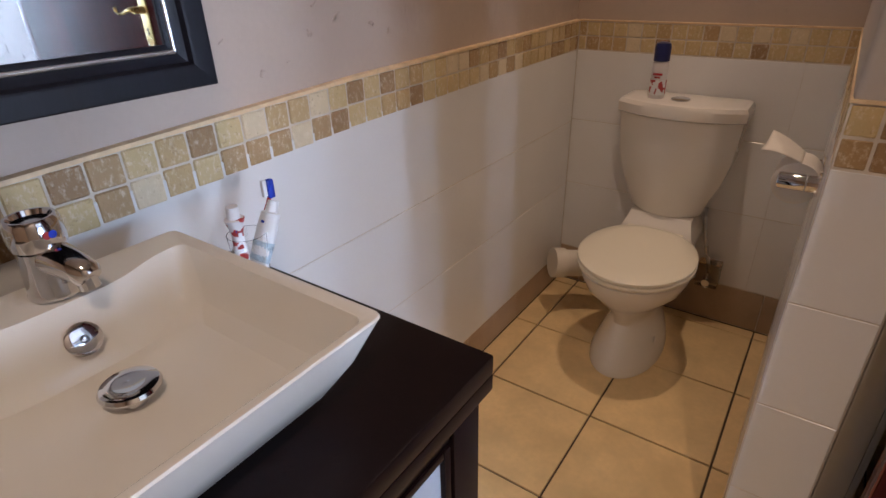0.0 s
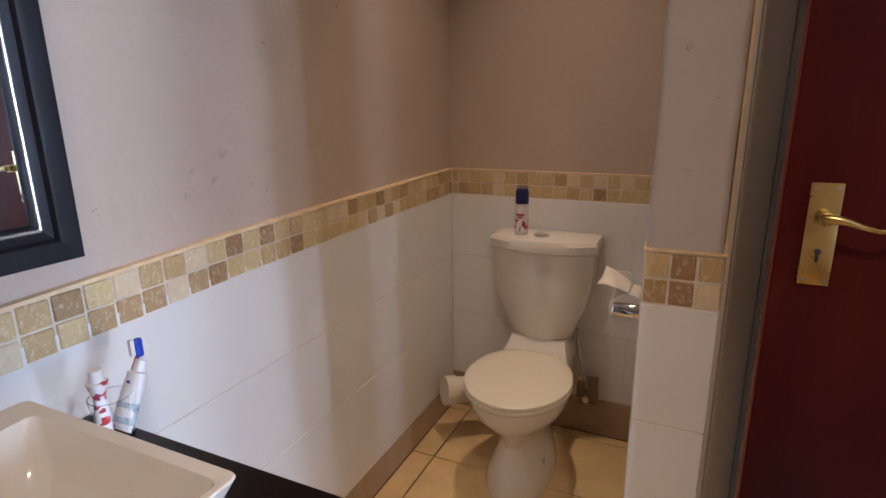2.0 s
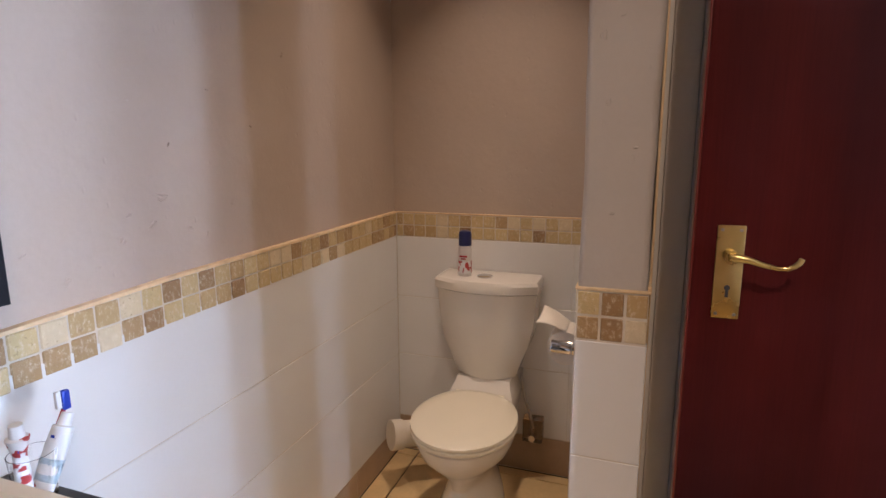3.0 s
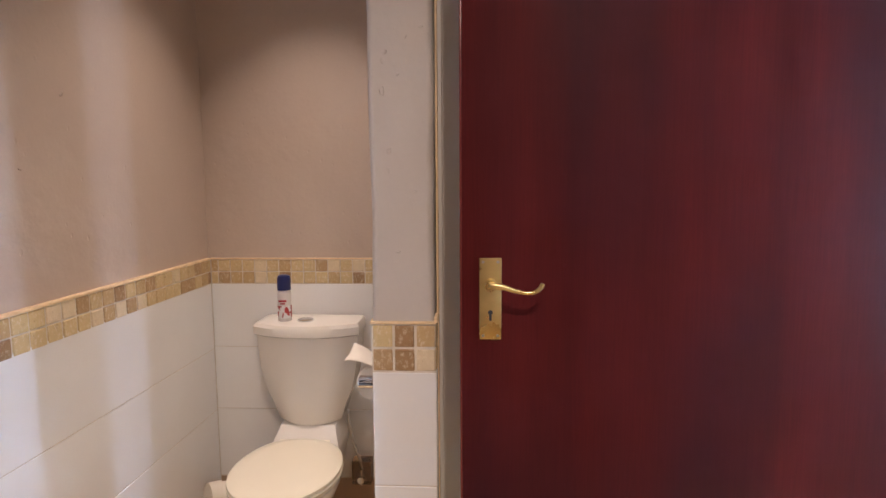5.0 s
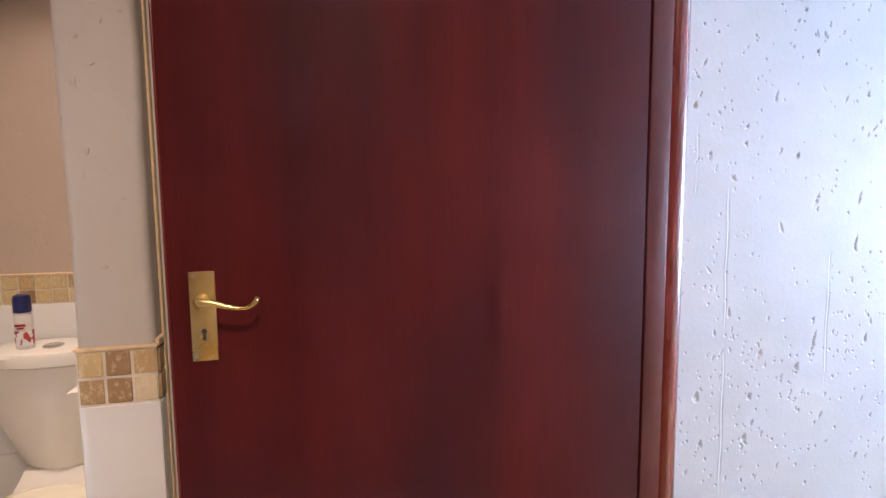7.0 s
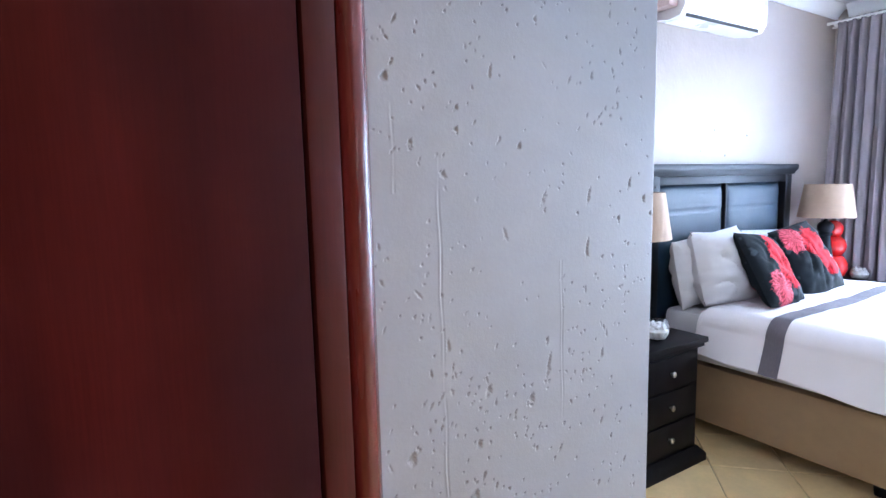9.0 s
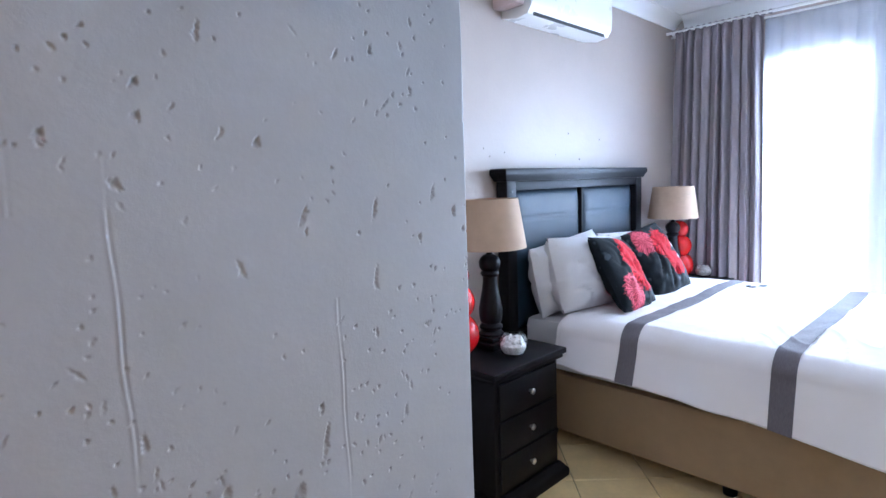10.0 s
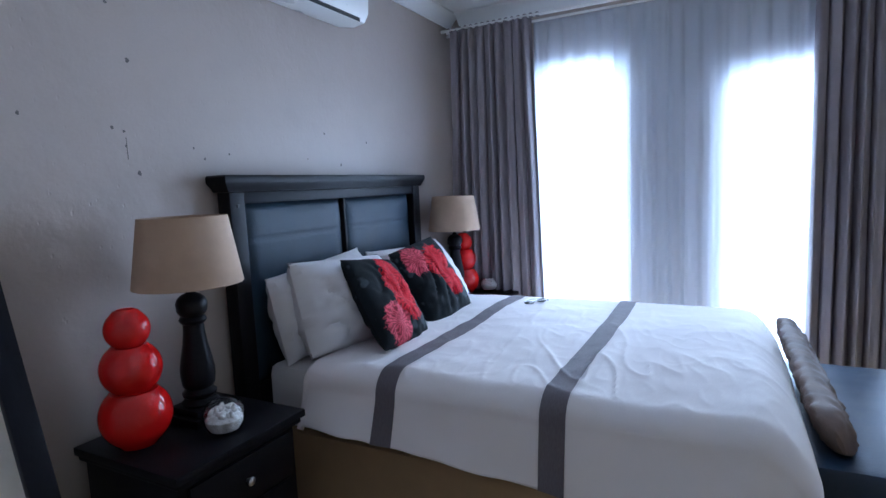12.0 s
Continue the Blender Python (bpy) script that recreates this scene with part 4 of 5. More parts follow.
valve = thing("stop_valve", (-0.14, 2.07, 0.16), "small chrome stop valve with a cloudy plastic cover by the toilet", "valve")
part("cover", boxes(((-0.195, 2.045, 0.165), (-0.115, 2.0975, 0.265), 0.004)), glass("cloudy_plastic", (0.62, 0.50, 0.38), 0.25), valve)
part("valve_body", tube([(-0.155, 2.095, 0.19), (-0.155, 2.03, 0.19)], 0.014, 18, tube([(-0.155, 2.06, 0.16), (-0.155, 2.06, 0.225)], 0.009, 16)), CHROME, valve)
part("hose", tube([(-0.155, 2.06, 0.225), (-0.165, 2.055, 0.28), (-0.19, 2.05, 0.36), (-0.205, 2.05, 0.45), (-0.205, 2.05, 0.485)], 0.007, 12), STEEL, valve)


def roll_holder():
    holder = thing("toilet_roll_holder", (0.08, 1.285, 0.894), "chrome toilet roll holder with a part-used roll", "roll holder")
    for y in (1.228, 1.346):
        arm = tube([(0.0910, y, 0.894), (0.0845, y, 0.894)], 0.024, 28)
        part("arm", tube([(0.0845, y, 0.894), (0.023, y, 0.894), (0.019, y, 0.894)], [0.0165, 0.0165, 0.0145], 28, arm), CHROME, holder)
        part("groove_ring", lathe([(0.0160, 0.0), (0.0172, 0.0005), (0.0172, 0.003), (0.0160, 0.0035)], (0, 0, 0), 28), STEEL, holder).matrix_basis = pose(0.066, y, 0.894, 0, 90, 0)
    part("bar", tube([(0.050, 1.230, 0.894), (0.050, 1.344, 0.894)], 0.007, 14), CHROME, holder)
    spiral = [(0.020, 0.0), (0.042, 0.001), (0.0425, 0.004), (0.0425, 0.084), (0.042, 0.087), (0.020, 0.088)]
    roll = part("paper_roll", lathe(spiral, (0, 0, 0), 44), PAPER, holder, "soft white toilet paper")
    roll.matrix_basis = pose(0.050, 1.331, 0.884, 90, 0, 0)

    def flap(u, v):
        lift = 0.018 * math.sin(1.9 * u) + 0.004 * math.sin(5 * v + 2 * u) * u
        return (0.052 - 0.076 * u + 0.008 * u * v, 1.244 + 0.086 * v + 0.010 * u, 0.9268 + lift + 0.022 * (v - 0.35) * u)

    loose = part("loose_sheet", sheet(flap, 12, 8), PAPER, holder)
    loose.modifiers.new("thickness", "SOLIDIFY").thickness = 0.0008
    return holder


roll_holder()


# ---- bedroom things ----
BX0, BX1, BY0, BY1, BED_Z = 3.535, 5.005, 0.16, 2.085, 0.695


def bed():
    b = thing("bed", (4.29, 1.1, 0), "double bed with a black headboard and tan divan base", "bed")
    part("divan_base", boxes(((BX0, BY0 + 0.01, 0.075), (BX1, BY1, 0.385), 0.02)), BED_BASE, b)
    part("mattress", boxes(((BX0 + 0.01, BY0 + 0.02, 0.387), (BX1 - 0.01, BY1 - 0.005, 0.655), 0.05)), PILLOW_WHITE, b)
    for x in (BX0 + 0.10, BX1 - 0.10):
        for y in (BY0 + 0.12, 1.05, BY1 - 0.12):
            part("leg", lathe([(0.028, 0.0), (0.036, 0.074)], (x, y, 0.0), 20), BED_WOOD, b)
    head = part("headboard", boxes(((3.523, 2.152, 0.45), (4.871, 2.168, 1.378), 0.002)), BED_WOOD, b, "black-stained wooden headboard")
    for x0, x1 in ((3.445, 3.522), (4.872, 4.950)):
        part("post", boxes(((x0, 2.100, 0.0), (x1, 2.170, 1.380), 0.006)), BED_WOOD, head)
    part("rail", boxes(((3.523, 2.104, 1.332), (4.871, 2.150, 1.380), 0.004)), BED_WOOD, head)
    part("rail", boxes(((3.523, 2.104, 0.45), (4.871, 2.150, 0.56), 0.004)), BED_WOOD, head)
    part("mullion", boxes(((4.190, 2.118, 0.561), (4.205, 2.150, 1.331), 0.004)), BED_WOOD, head)
    cap = [[(x0, y0, z), (x1, y0, z), (x1, y1, z), (x0, y1, z)] for x0, x1, y0, y1, z in ((3.436, 4.960, 2.093, 2.178, 1.3805), (3.426, 4.968, 2.086, 2.182, 1.398), (3.412, 4.978, 2.076, 2.185, 1.414), (3.410, 4.980, 2.074, 2.186, 1.420), (3.410, 4.980, 2.074, 2.186, 1.440), (3.415, 4.975, 2.078, 2.184, 1.447))]
    part("cap_moulding", loft(cap), BED_WOOD, head)
    for x0, x1 in ((3.526, 4.188), (4.207, 4.868)):
        def pad(u, v, x0=x0, x1=x1):
            rim = min(u, 1 - u, 0.12) / 0.12, min(v, 1 - v, 0.10) / 0.10
            soft = (1 - (1 - rim[0]) ** 2) * (1 - (1 - rim[1]) ** 2)
            seam = 0.004 * math.exp(-((v - 0.80) / 0.006) ** 2)
            return (x0 + (x1 - x0) * u, 2.150 - 0.030 * soft ** 0.6 + seam + 0.002 * noise.noise((u * 5, v * 5, x0)), 0.562 + 0.768 * v)
        part("padded_panel", sheet(pad, 40, 60), LEATHER, head, "blue-black padded leather panel")
    for x in (3.484, 4.911):
        part("peg", boxes(((x - 0.006, 2.0965, 1.318), (x + 0.006, 2.1005, 1.330), 0.001)), BLACK, head)
    return b


bed()


def duvet():
    """A duvet spread over the mattress: rounded shoulders, hanging sides with folds, wrinkles on top."""
    def f(u, v):
        half, drop = (BX1 - BX0) / 2 + 0.035, 0.183
        r = 0.085
        flat = half - r
        arc = r * math.pi / 2
        total = flat + arc + drop
        s = (u * 2 - 1) * total
        a, side = abs(s), 1 if s > 0 else -1
        y = BY0 - 0.035 + (1.845 - BY0 + 0.035) * v
        puff = 0.014 * noise.noise((s * 2.1, y * 2.3, 0.3)) + 0.005 * noise.noise((s * 7, y * 6, 4.0)) + 0.0012 * noise.noise((s * 14 + 2 * y, y * 14, 7.0)) + 0.0025 * (1 - abs(noise.noise((s * 2.3 - y, y * 5.5 + s, 21.0)))) ** 8 + 0.0016 * (1 - abs(noise.noise((s * 7 + y * 4, y * 13 - s * 3, 2.0)))) ** 7
        crease = 0.010 * (1 - abs(noise.noise((s * 1.6 + y * 1.2, y * 8 - s * 3, 11.0)))) ** 14 * math.exp(-((y - 0.74) / 0.30) ** 2 - ((s + 0.42) / 0.40) ** 2)
        if a < flat:
            x, z = a, BED_Z + 0.012 * (1 - (a / flat) ** 2) + puff + crease
        elif a < flat + arc:
            t = (a - flat) / r
            x, z = flat + r * math.sin(t), BED_Z - r * (1 - math.cos(t)) + puff * (1 - 2 * t / math.pi)
        else:
            d = a - flat - arc
            wave = 0.016 * math.sin(5.2 * y + 1.1 * side) + 0.010 * math.sin(11 * y + 2)
            k = d / drop
            x = half + (0.6 * wave + 0.050) * k ** 1.2 + 0.016 * k * noise.noise((y * 3, d * 4, side)) + 0.010 * k * noise.noise((y * 9, d * 3, side + 5))
            hem = 1 + 0.35 * (1.2 - y) + 0.04 * math.sin(3.1 * y + 0.7) + 0.03 * noise.noise((y * 6, side, 3.0))
            z = BED_Z - r - d * hem
        # the foot end turns down too
        if v < 0.10:
            k = 1 - v / 0.10
            z -= 0.16 * k ** 2.2
        if v > 0.985:
            z -= 0.02
        return (4.27 + side * x, y, z)

    cover = thing("duvet", (4.29, 1.0, BED_Z), "white cotton duvet with two grey woven bands, slightly creased", "duvet")
    body = part("cover", sheet(f, 220, 240), DUVET, cover)
    body.modifiers.new("thickness", "SOLIDIFY").thickness = 0.012
    body.modifiers["thickness"].offset = -1.0 if body.data.polygons[26000].normal.z > 0 else 1.0

    def band(middle):
        def g(u, v):
            y = middle - 0.042 + 0.084 * v
            a, b = f(u, (y - BY0 + 0.035) / (1.845 - BY0 + 0.035)), (4.29, y, 0.30)
            away = (Vector(a) - Vector(b)).normalized()
            away = Vector((away.x if abs(a[0] - 4.27) > 0.71 else 0.0, 0, 1.0 if abs(a[0] - 4.27) < 0.74 else 0.05)).normalized()
            sway = 0.008 * math.sin(7 * u + middle)
            return (a[0] + 0.0035 * away.x, a[1] + sway, a[2] + 0.0035 * away.z)
        return g

    for middle in (1.445, 0.825):
        part("band", sheet(band(middle), 220, 8), BAND, cover, "grey woven band")


duvet()


def pillow(name, mat, size, m, label, category, piping=None, group="", plump=1.0, seed=0.0):
    """A stuffed cushion: two bulging faces that meet in a seam, with drawn-in sides and sharp corners."""
    w, h, d = size

    def f(sign):
        def g(u, v):
            a, b = 2 * u - 1, 2 * v - 1
            full = max(0.0, (1 - abs(a) ** 2.6) * (1 - abs(b) ** 2.6)) ** 0.45
            pull_x, pull_y = 1 - 0.06 * (1 - b * b), 1 - 0.06 * (1 - a * a)
            crumple = 0.24 * noise.noise((a * 2.2 + seed, b * 2.2, sign)) - 0.20 * (1 - abs(noise.noise((a * 1.8 + b + seed, b * 1.8 - a, 8.0)))) ** 8 + 0.11 * noise.noise((a * 5 + seed, b * 5, sign * 3))
            z = sign * d / 2 * full * (plump + crumple)
            return (a * w / 2 * pull_y, b * h / 2 * pull_x, z)
        return g

    bm = sheet(f(1), 36, 36)
    other = sheet(f(-1), 36, 36)
    me = bpy.data.meshes.new("half")
    other.to_mesh(me)
    other.free()
    bm.from_mesh(me)
    bpy.data.meshes.remove(me)
    bmesh.ops.remove_doubles(bm, verts=bm.verts, dist=0.0008)
    ob = tagged(new(name, mesh_of(name, bm, mat)), label, category, group)
    ob.matrix_world = m
    if piping:
        edge = [(a * w / 2 * (1 - 0.06 * (1 - b * b)), b * h / 2 * (1 - 0.06 * (1 - a * a)), 0) for a, b in
                [(-1 + k / 10, -1) for k in range(20)] + [(1, -1 + k / 10) for k in range(20)] + [(1 - k / 10, 1) for k in range(20)] + [(-1, 1 - k / 10) for k in range(21)]]
        cord = new("piping", mesh_of("piping", tube(edge, 0.0035, 8), piping))
        cord.parent = ob
    return ob


def leaning(x, y, z, back, yaw, roll=0, turn=0):
    """A cushion that stands on its lower edge and leans back against what is behind it."""
    return pose(x, y, z, 0, 0, turn) @ pose(0, 0, 0, 90 - back, 0, 0) @ pose(0, 0, 0, 0, yaw, roll)


RED, PINK = (0.60, 0.012, 0.025), (0.66, 0.085, 0.12)
PRINT_A = flower_print("black_flower_print", ((0.035, 0.12, 0.085, RED), (0.065, -0.015, 0.115, RED), (-0.085, -0.125, 0.095, PINK), (0.0, 0.06, 0.07, RED)))
PRINT_B = flower_print("black_flower_print_two", ((-0.11, 0.13, 0.085, PINK), (0.05, 0.07, 0.11, RED), (0.08, -0.05, 0.085, RED)))
pillow("pillow", PILLOW_WHITE, (0.64, 0.37, 0.25), leaning(3.855, 1.995, 0.865, 9, 0, 5), "plump white cotton pillow against the headboard", "pillow", PILLOW_WHITE, "bed pillows", 1.0, 1.0)
pillow("pillow", PILLOW_WHITE, (0.62, 0.40, 0.26), leaning(3.875, 1.885, 0.868, 17, 0, -4), "creased white cotton pillow leaning on another", "pillow", CURTAIN, "bed pillows", 1.15, 3.0)
pillow("pillow", PILLOW_WHITE, (0.64, 0.38, 0.15), leaning(4.60, 1.98, 0.850, 26, 0, -3), "plump white cotton pillow against the headboard", "pillow", PILLOW_WHITE, "bed pillows", 1.0, 5.0)
pillow("pillow", PILLOW_WHITE, (0.64, 0.40, 0.15), leaning(4.61, 1.87, 0.860, 32, 0, 3), "white cotton pillow behind a printed cushion", "pillow", PILLOW_WHITE, "bed pillows", 1.0, 7.0)
pillow("cushion", PRINT_A, (0.43, 0.43, 0.15), leaning(3.925, 1.705, 0.868, 32, 8, -4), "black cushion printed with large red flowers", "cushion", None, "printed cushions", 1.0, 2.0)
pillow("cushion", PRINT_B, (0.44, 0.44, 0.15), leaning(4.42, 1.745, 0.875, 30, -4, 5), "black cushion printed with red and pink flowers", "cushion", None, "printed cushions", 1.0, 9.0)


def nightstand(x0, x1, y0, y1):
    cx = (x0 + x1) / 2
    ns_ = thing("nightstand", (cx, (y0 + y1) / 2, 0), "black-stained wooden nightstand with three drawers", "nightstand", "nightstands")
    part("top", boxes(((x0, y0, 0.595), (x1, y1, 0.622), 0.006), ((x0 + 0.012, y0 + 0.012, 0.575), (x1 - 0.012, y1, 0.5945), 0.005)), BED_WOOD, ns_)
    part("body", boxes(((x0 + 0.03, y0 + 0.035, 0.075), (x1 - 0.03, y1 - 0.005, 0.5745), 0.004)), BED_WOOD, ns_)
    plinth = [[(a, b, z), (c, b, z), (c, d, z), (a, d, z)] for a, c, b, d, z in ((x0 - 0.012, x1 + 0.012, y0 + 0.000, y1, 0.0), (x0 - 0.012, x1 + 0.012, y0 + 0.000, y1, 0.035), (x0 + 0.012, x1 - 0.012, y0 + 0.018, y1, 0.062), (x0 + 0.022, x1 - 0.022, y0 + 0.027, y1 - 0.003, 0.0745))]
    part("plinth", loft(plinth), BED_WOOD, ns_)
    for k, (z0, z1) in enumerate(((0.098, 0.240), (0.252, 0.398), (0.410, 0.560))):
        front = part("drawer", boxes(((x0 + 0.055, y0 + 0.022, z0), (x1 - 0.055, y0 + 0.0345, z1), 0.004)), BED_WOOD, ns_)
        z = (z0 + z1) / 2
        knob = lathe([(0.006, 0.0), (0.006, 0.010), (0.013, 0.014), (0.0135, 0.020), (0.008, 0.024), (0.0, 0.025)], (0, 0, 0), 20)
        part("knob", knob, STEEL, front, "small pewter knob").matrix_basis = pose(cx, y0 + 0.022, z, 90, 0, 0)
    return ns_


stand = nightstand(2.79, 3.295, 1.648, 2.125)
copy_thing(stand, pose(5.32, 1.8865, 0))


def lamp(x, y, z):
    la = thing("table_lamp", (x, y, z), "turned black wooden table lamp with a beige linen shade", "lamp", "bedside lamps")
    part("base", boxes(((x - 0.085, y - 0.085, z), (x + 0.085, y + 0.085, z + 0.030), 0.006), ((x - 0.068, y - 0.068, z + 0.0305), (x + 0.068, y + 0.068, z + 0.052), 0.006)), BED_WOOD, la)
    stem = [(0.058, 0.0525), (0.060, 0.060), (0.050, 0.070), (0.046, 0.076), (0.054, 0.084), (0.055, 0.094), (0.047, 0.102), (0.043, 0.108), (0.050, 0.116), (0.052, 0.126), (0.055, 0.15), (0.055, 0.175), (0.048, 0.215), (0.039, 0.26), (0.034, 0.30), (0.033, 0.325), (0.040, 0.332), (0.044, 0.340), (0.040, 0.349), (0.036, 0.353), (0.044, 0.362), (0.048, 0.372), (0.050, 0.395), (0.043, 0.412), (0.030, 0.424), (0.016, 0.430), (0.010, 0.445), (0.010, 0.50)]
    part("stem", lathe(stem, (x, y, z), 36), BED_WOOD, la)
    shade = lathe([(0.170, 0.458), (0.1715, 0.460), (0.1365, 0.682), (0.1345, 0.682), (0.1675, 0.461)], (x, y, z), 56)
    bmesh.ops.delete(shade, geom=[fc for fc in shade.faces if len(fc.verts) > 4], context="FACES_ONLY")
    part("shade", shade, SHADE, la, "tapered beige linen shade")
    part("harp", tube([(x - 0.135, y, z + 0.665), (x, y, z + 0.662), (x + 0.135, y, z + 0.665)], 0.002, 8, tube([(x, y - 0.135, z + 0.665), (x, y, z + 0.662), (x, y + 0.135, z + 0.665)], 0.002, 8)), STEEL, la)
    part("bulb", lathe([(0.012, 0.50), (0.014, 0.52), (0.028, 0.555), (0.029, 0.575), (0.020, 0.597), (0.0, 0.604)], (x, y, z), 24), AC_WHITE, la, "unlit white bulb")
    return la


table_lamp = lamp(3.105, 1.935, 0.6225)
copy_thing(table_lamp, pose(5.135, 1.955, 0.6225))


def vase(x, y, z):
    profile = []
    for middle, r, lo, hi in ((0.092, 0.103, 0.0, 0.170), (0.238, 0.087, 0.170, 0.308), (0.358, 0.064, 0.308, 0.4155)):
        for k in range(13):
            h = lo + (hi - lo) * k / 12
            q = max(0.0, 1 - ((h - middle) / (r * 1.0)) ** 2)
            profile.append((max(r * math.sqrt(q), 0.028 if h < 0.01 else 0.034), h))
    profile[0] = (0.055, 0.0)
    profile += [(0.024, 0.419), (0.022, 0.416), (0.020, 0.39)]
    v = thing("vase", (x, y, z), "glossy red ceramic vase of three stacked globes", "vase", "red vases")
    part("body", lathe(profile, (x, y, z), 48), RED_GLAZE, v)
    part("mouth", lathe([(0.0195, 0.391), (0.0195, 0.392), (0.0, 0.392)], (x, y, z), 24), BLACK, v, "dark opening")
    return v


red_vase = vase(2.893, 1.955, 0.6225)
copy_thing(red_vase, pose(5.325, 1.985, 0.6225))


def bowl(x, y, z):
    b = thing("glass_bowl", (x, y, z), "round glass bowl filled with pale shells", "bowl", "shell bowls")
    g = part("glass", lathe([(0.030, 0.0), (0.050, 0.010), (0.064, 0.042), (0.061, 0.070), (0.049, 0.094), (0.0475, 0.0935), (0.0595, 0.069), (0.0622, 0.042), (0.0485, 0.012), (0.0, 0.004)], (x, y, z), 40), GLASS, b, "clear glass")
    g.visible_shadow = False
    rng = random.Random(5)
    part("sand", lathe([(0.0, 0.006), (0.045, 0.012), (0.056, 0.030), (0.057, 0.046), (0.040, 0.062), (0.0, 0.066)], (x, y, z), 32), SHELL, b, "pale broken shell")
    for k in range(60):
        a, r, h = rng.uniform(0, 6.3), 0.050 * math.sqrt(rng.random()), rng.uniform(0.040, 0.072)
        s = rng.uniform(0.008, 0.013)
        bm = bmesh.new()
        bmesh.ops.create_icosphere(bm, subdivisions=2, radius=s)
        for vert in bm.verts:
            vert.co = Vector((vert.co.x * 1.3, vert.co.y * 0.9, vert.co.z * 0.7)) * (1 + 0.25 * noise.noise(vert.co * 90 + Vector((k, 0, 0))))
        r = r * (1 - abs(h - 0.042) * 8)
        bmesh.ops.transform(bm, matrix=pose(x + r * math.cos(a), y + r * math.sin(a), z + h, rng.uniform(0, 180), rng.uniform(0, 180), 0), verts=bm.verts)
        part("shell", bm, SHELL, b)
    return b


shell_bowl = bowl(3.055, 1.765, 0.6225)
copy_thing(shell_bowl, pose(5.44, 1.85, 0.6225))


def air_conditioner():
    x0, x1, y0, y1, z0, z1 = 3.52, 4.33, 1.99, 2.187, 2.205, 2.485
    ac = thing("air_conditioner", ((x0 + x1) / 2, 2.1, z0), "white wall-mounted split air conditioner", "air conditioner")
    profile = [(y1, z0 + 0.02), (2.09, z0), (2.02, z0 + 0.012), (1.995, z0 + 0.05), (y0, z0 + 0.12), (y0 + 0.004, z1 - 0.05), (y0 + 0.03, z1 - 0.008), (y0 + 0.06, z1), (y1, z1)]
    part("casing", loft([[(x, y, z) for y, z in profile] for x in (x0 + 0.02, x0 + 0.03, x1 - 0.012, x1)]), AC_WHITE, ac)
    part("louvre", boxes(((x0 + 0.06, 2.012, z0 + 0.006), (x1 - 0.05, 2.016, z0 + 0.030), 0.001)), BLACK, ac, "dark air slot")
    part("side_cap", boxes(((x0 - 0.06, 2.03, z0 + 0.05), (x0 + 0.019, 2.187, z1 - 0.02), 0.02)), AC_PINK, ac, "aged pinkish pipe cover")
    return ac


air_conditioner()


def curtain(name, y0, y1, x, top, bottom, folds, depth, mat, label, category, seed, gather=0.0):
    def f(u, v):
        h = bottom + (top - bottom) * v
        y = y0 + (y1 - y0) * u
        mid = (y0 + y1) / 2
        y = mid + (y - mid) * (1 + gather * (0.5 - v))
        a = 2 * math.pi * folds * u + 1.4 * noise.noise((u * 4, 0, seed)) + 0.5 * noise.noise((u * 6, v * 2, seed + 3))
        amp = depth * (0.75 + 0.35 * noise.noise((u * 5, v * 1.5, seed + 5)) + 0.15 * (1 - v))
        pinch = 0.45 if v > 0.965 else 1.0
        return (x + amp * pinch * math.sin(a) + 0.3 * amp * math.sin(2.3 * a + seed), y + 0.25 * depth * math.cos(a), h)
    c = single(name, sheet(f, max(60, int(folds * 16)), 50), mat, label, category)
    c.modifiers.new("thickness", "SOLIDIFY").thickness = 0.0015
    return c


curtain("curtain", 1.475, 2.12, 5.50, 2.45, 0.03, 9, 0.035, CURTAIN, "gathered taupe satin curtain hanging to the floor", "curtain", 1.0, 0.17)
curtain("curtain", -0.46, -0.05, 5.49, 2.44, 0.03, 6, 0.040, CURTAIN, "gathered taupe satin curtain drawn back beside the window", "curtain", 8.0, 0.05)
curtain("voile_curtain", -0.85, 1.52, 5.585, 2.43, 0.02, 22, 0.013, VOILE, "sheer white voile curtain across both windows", "sheer curtain", 4.0)
rail = thing("curtain_rail", (5.5, 0.6, 2.44), "slim white curtain rail below the ceiling", "curtain rail")
part("rod", tube([(5.50, -1.2, 2.455), (5.50, 2.175, 2.455)], 0.011, 16), AC_WHITE, rail)
part("rod", tube([(5.585, -1.2, 2.440), (5.585, 2.175, 2.440)], 0.008, 16), AC_WHITE, rail)
part("net_wire", tube([(5.625, -0.62, 2.060), (5.625, 0.44, 2.062)], 0.005, 10), AC_WHITE, rail, "thin white net rod")
for y in (-1.0, 0.6, 2.12):
    part("bracket", boxes(((5.49, y - 0.012, 2.43), (5.662, y + 0.012, 2.452), 0.003)), AC_WHITE, rail)
for k in range(16):
    part("glider", tube([(5.492, 1.47 + 0.043 * k, 2.455), (5.508, 1.47 + 0.043 * k, 2.455)], 0.016, 14), CURTAIN, rail)

bench = thing("bench", (4.45, -0.14, 0), "low navy leather bench at the foot of the bed", "bench")
part("seat", boxes(((3.86, -0.42, 0.345), (4.98, 0.105, 0.452), 0.025)), BENCH_BLUE, bench)
part("frame_board", boxes(((3.87, -0.41, 0.22), (4.97, 0.095, 0.344), 0.008)), BED_WOOD, bench)
for x in (3.92, 4.92):
    for y in (-0.37, 0.055):
        part("leg", boxes(((x - 0.03, y - 0.03, 0.0), (x + 0.03, y + 0.03, 0.219), 0.004)), BED_WOOD, bench)


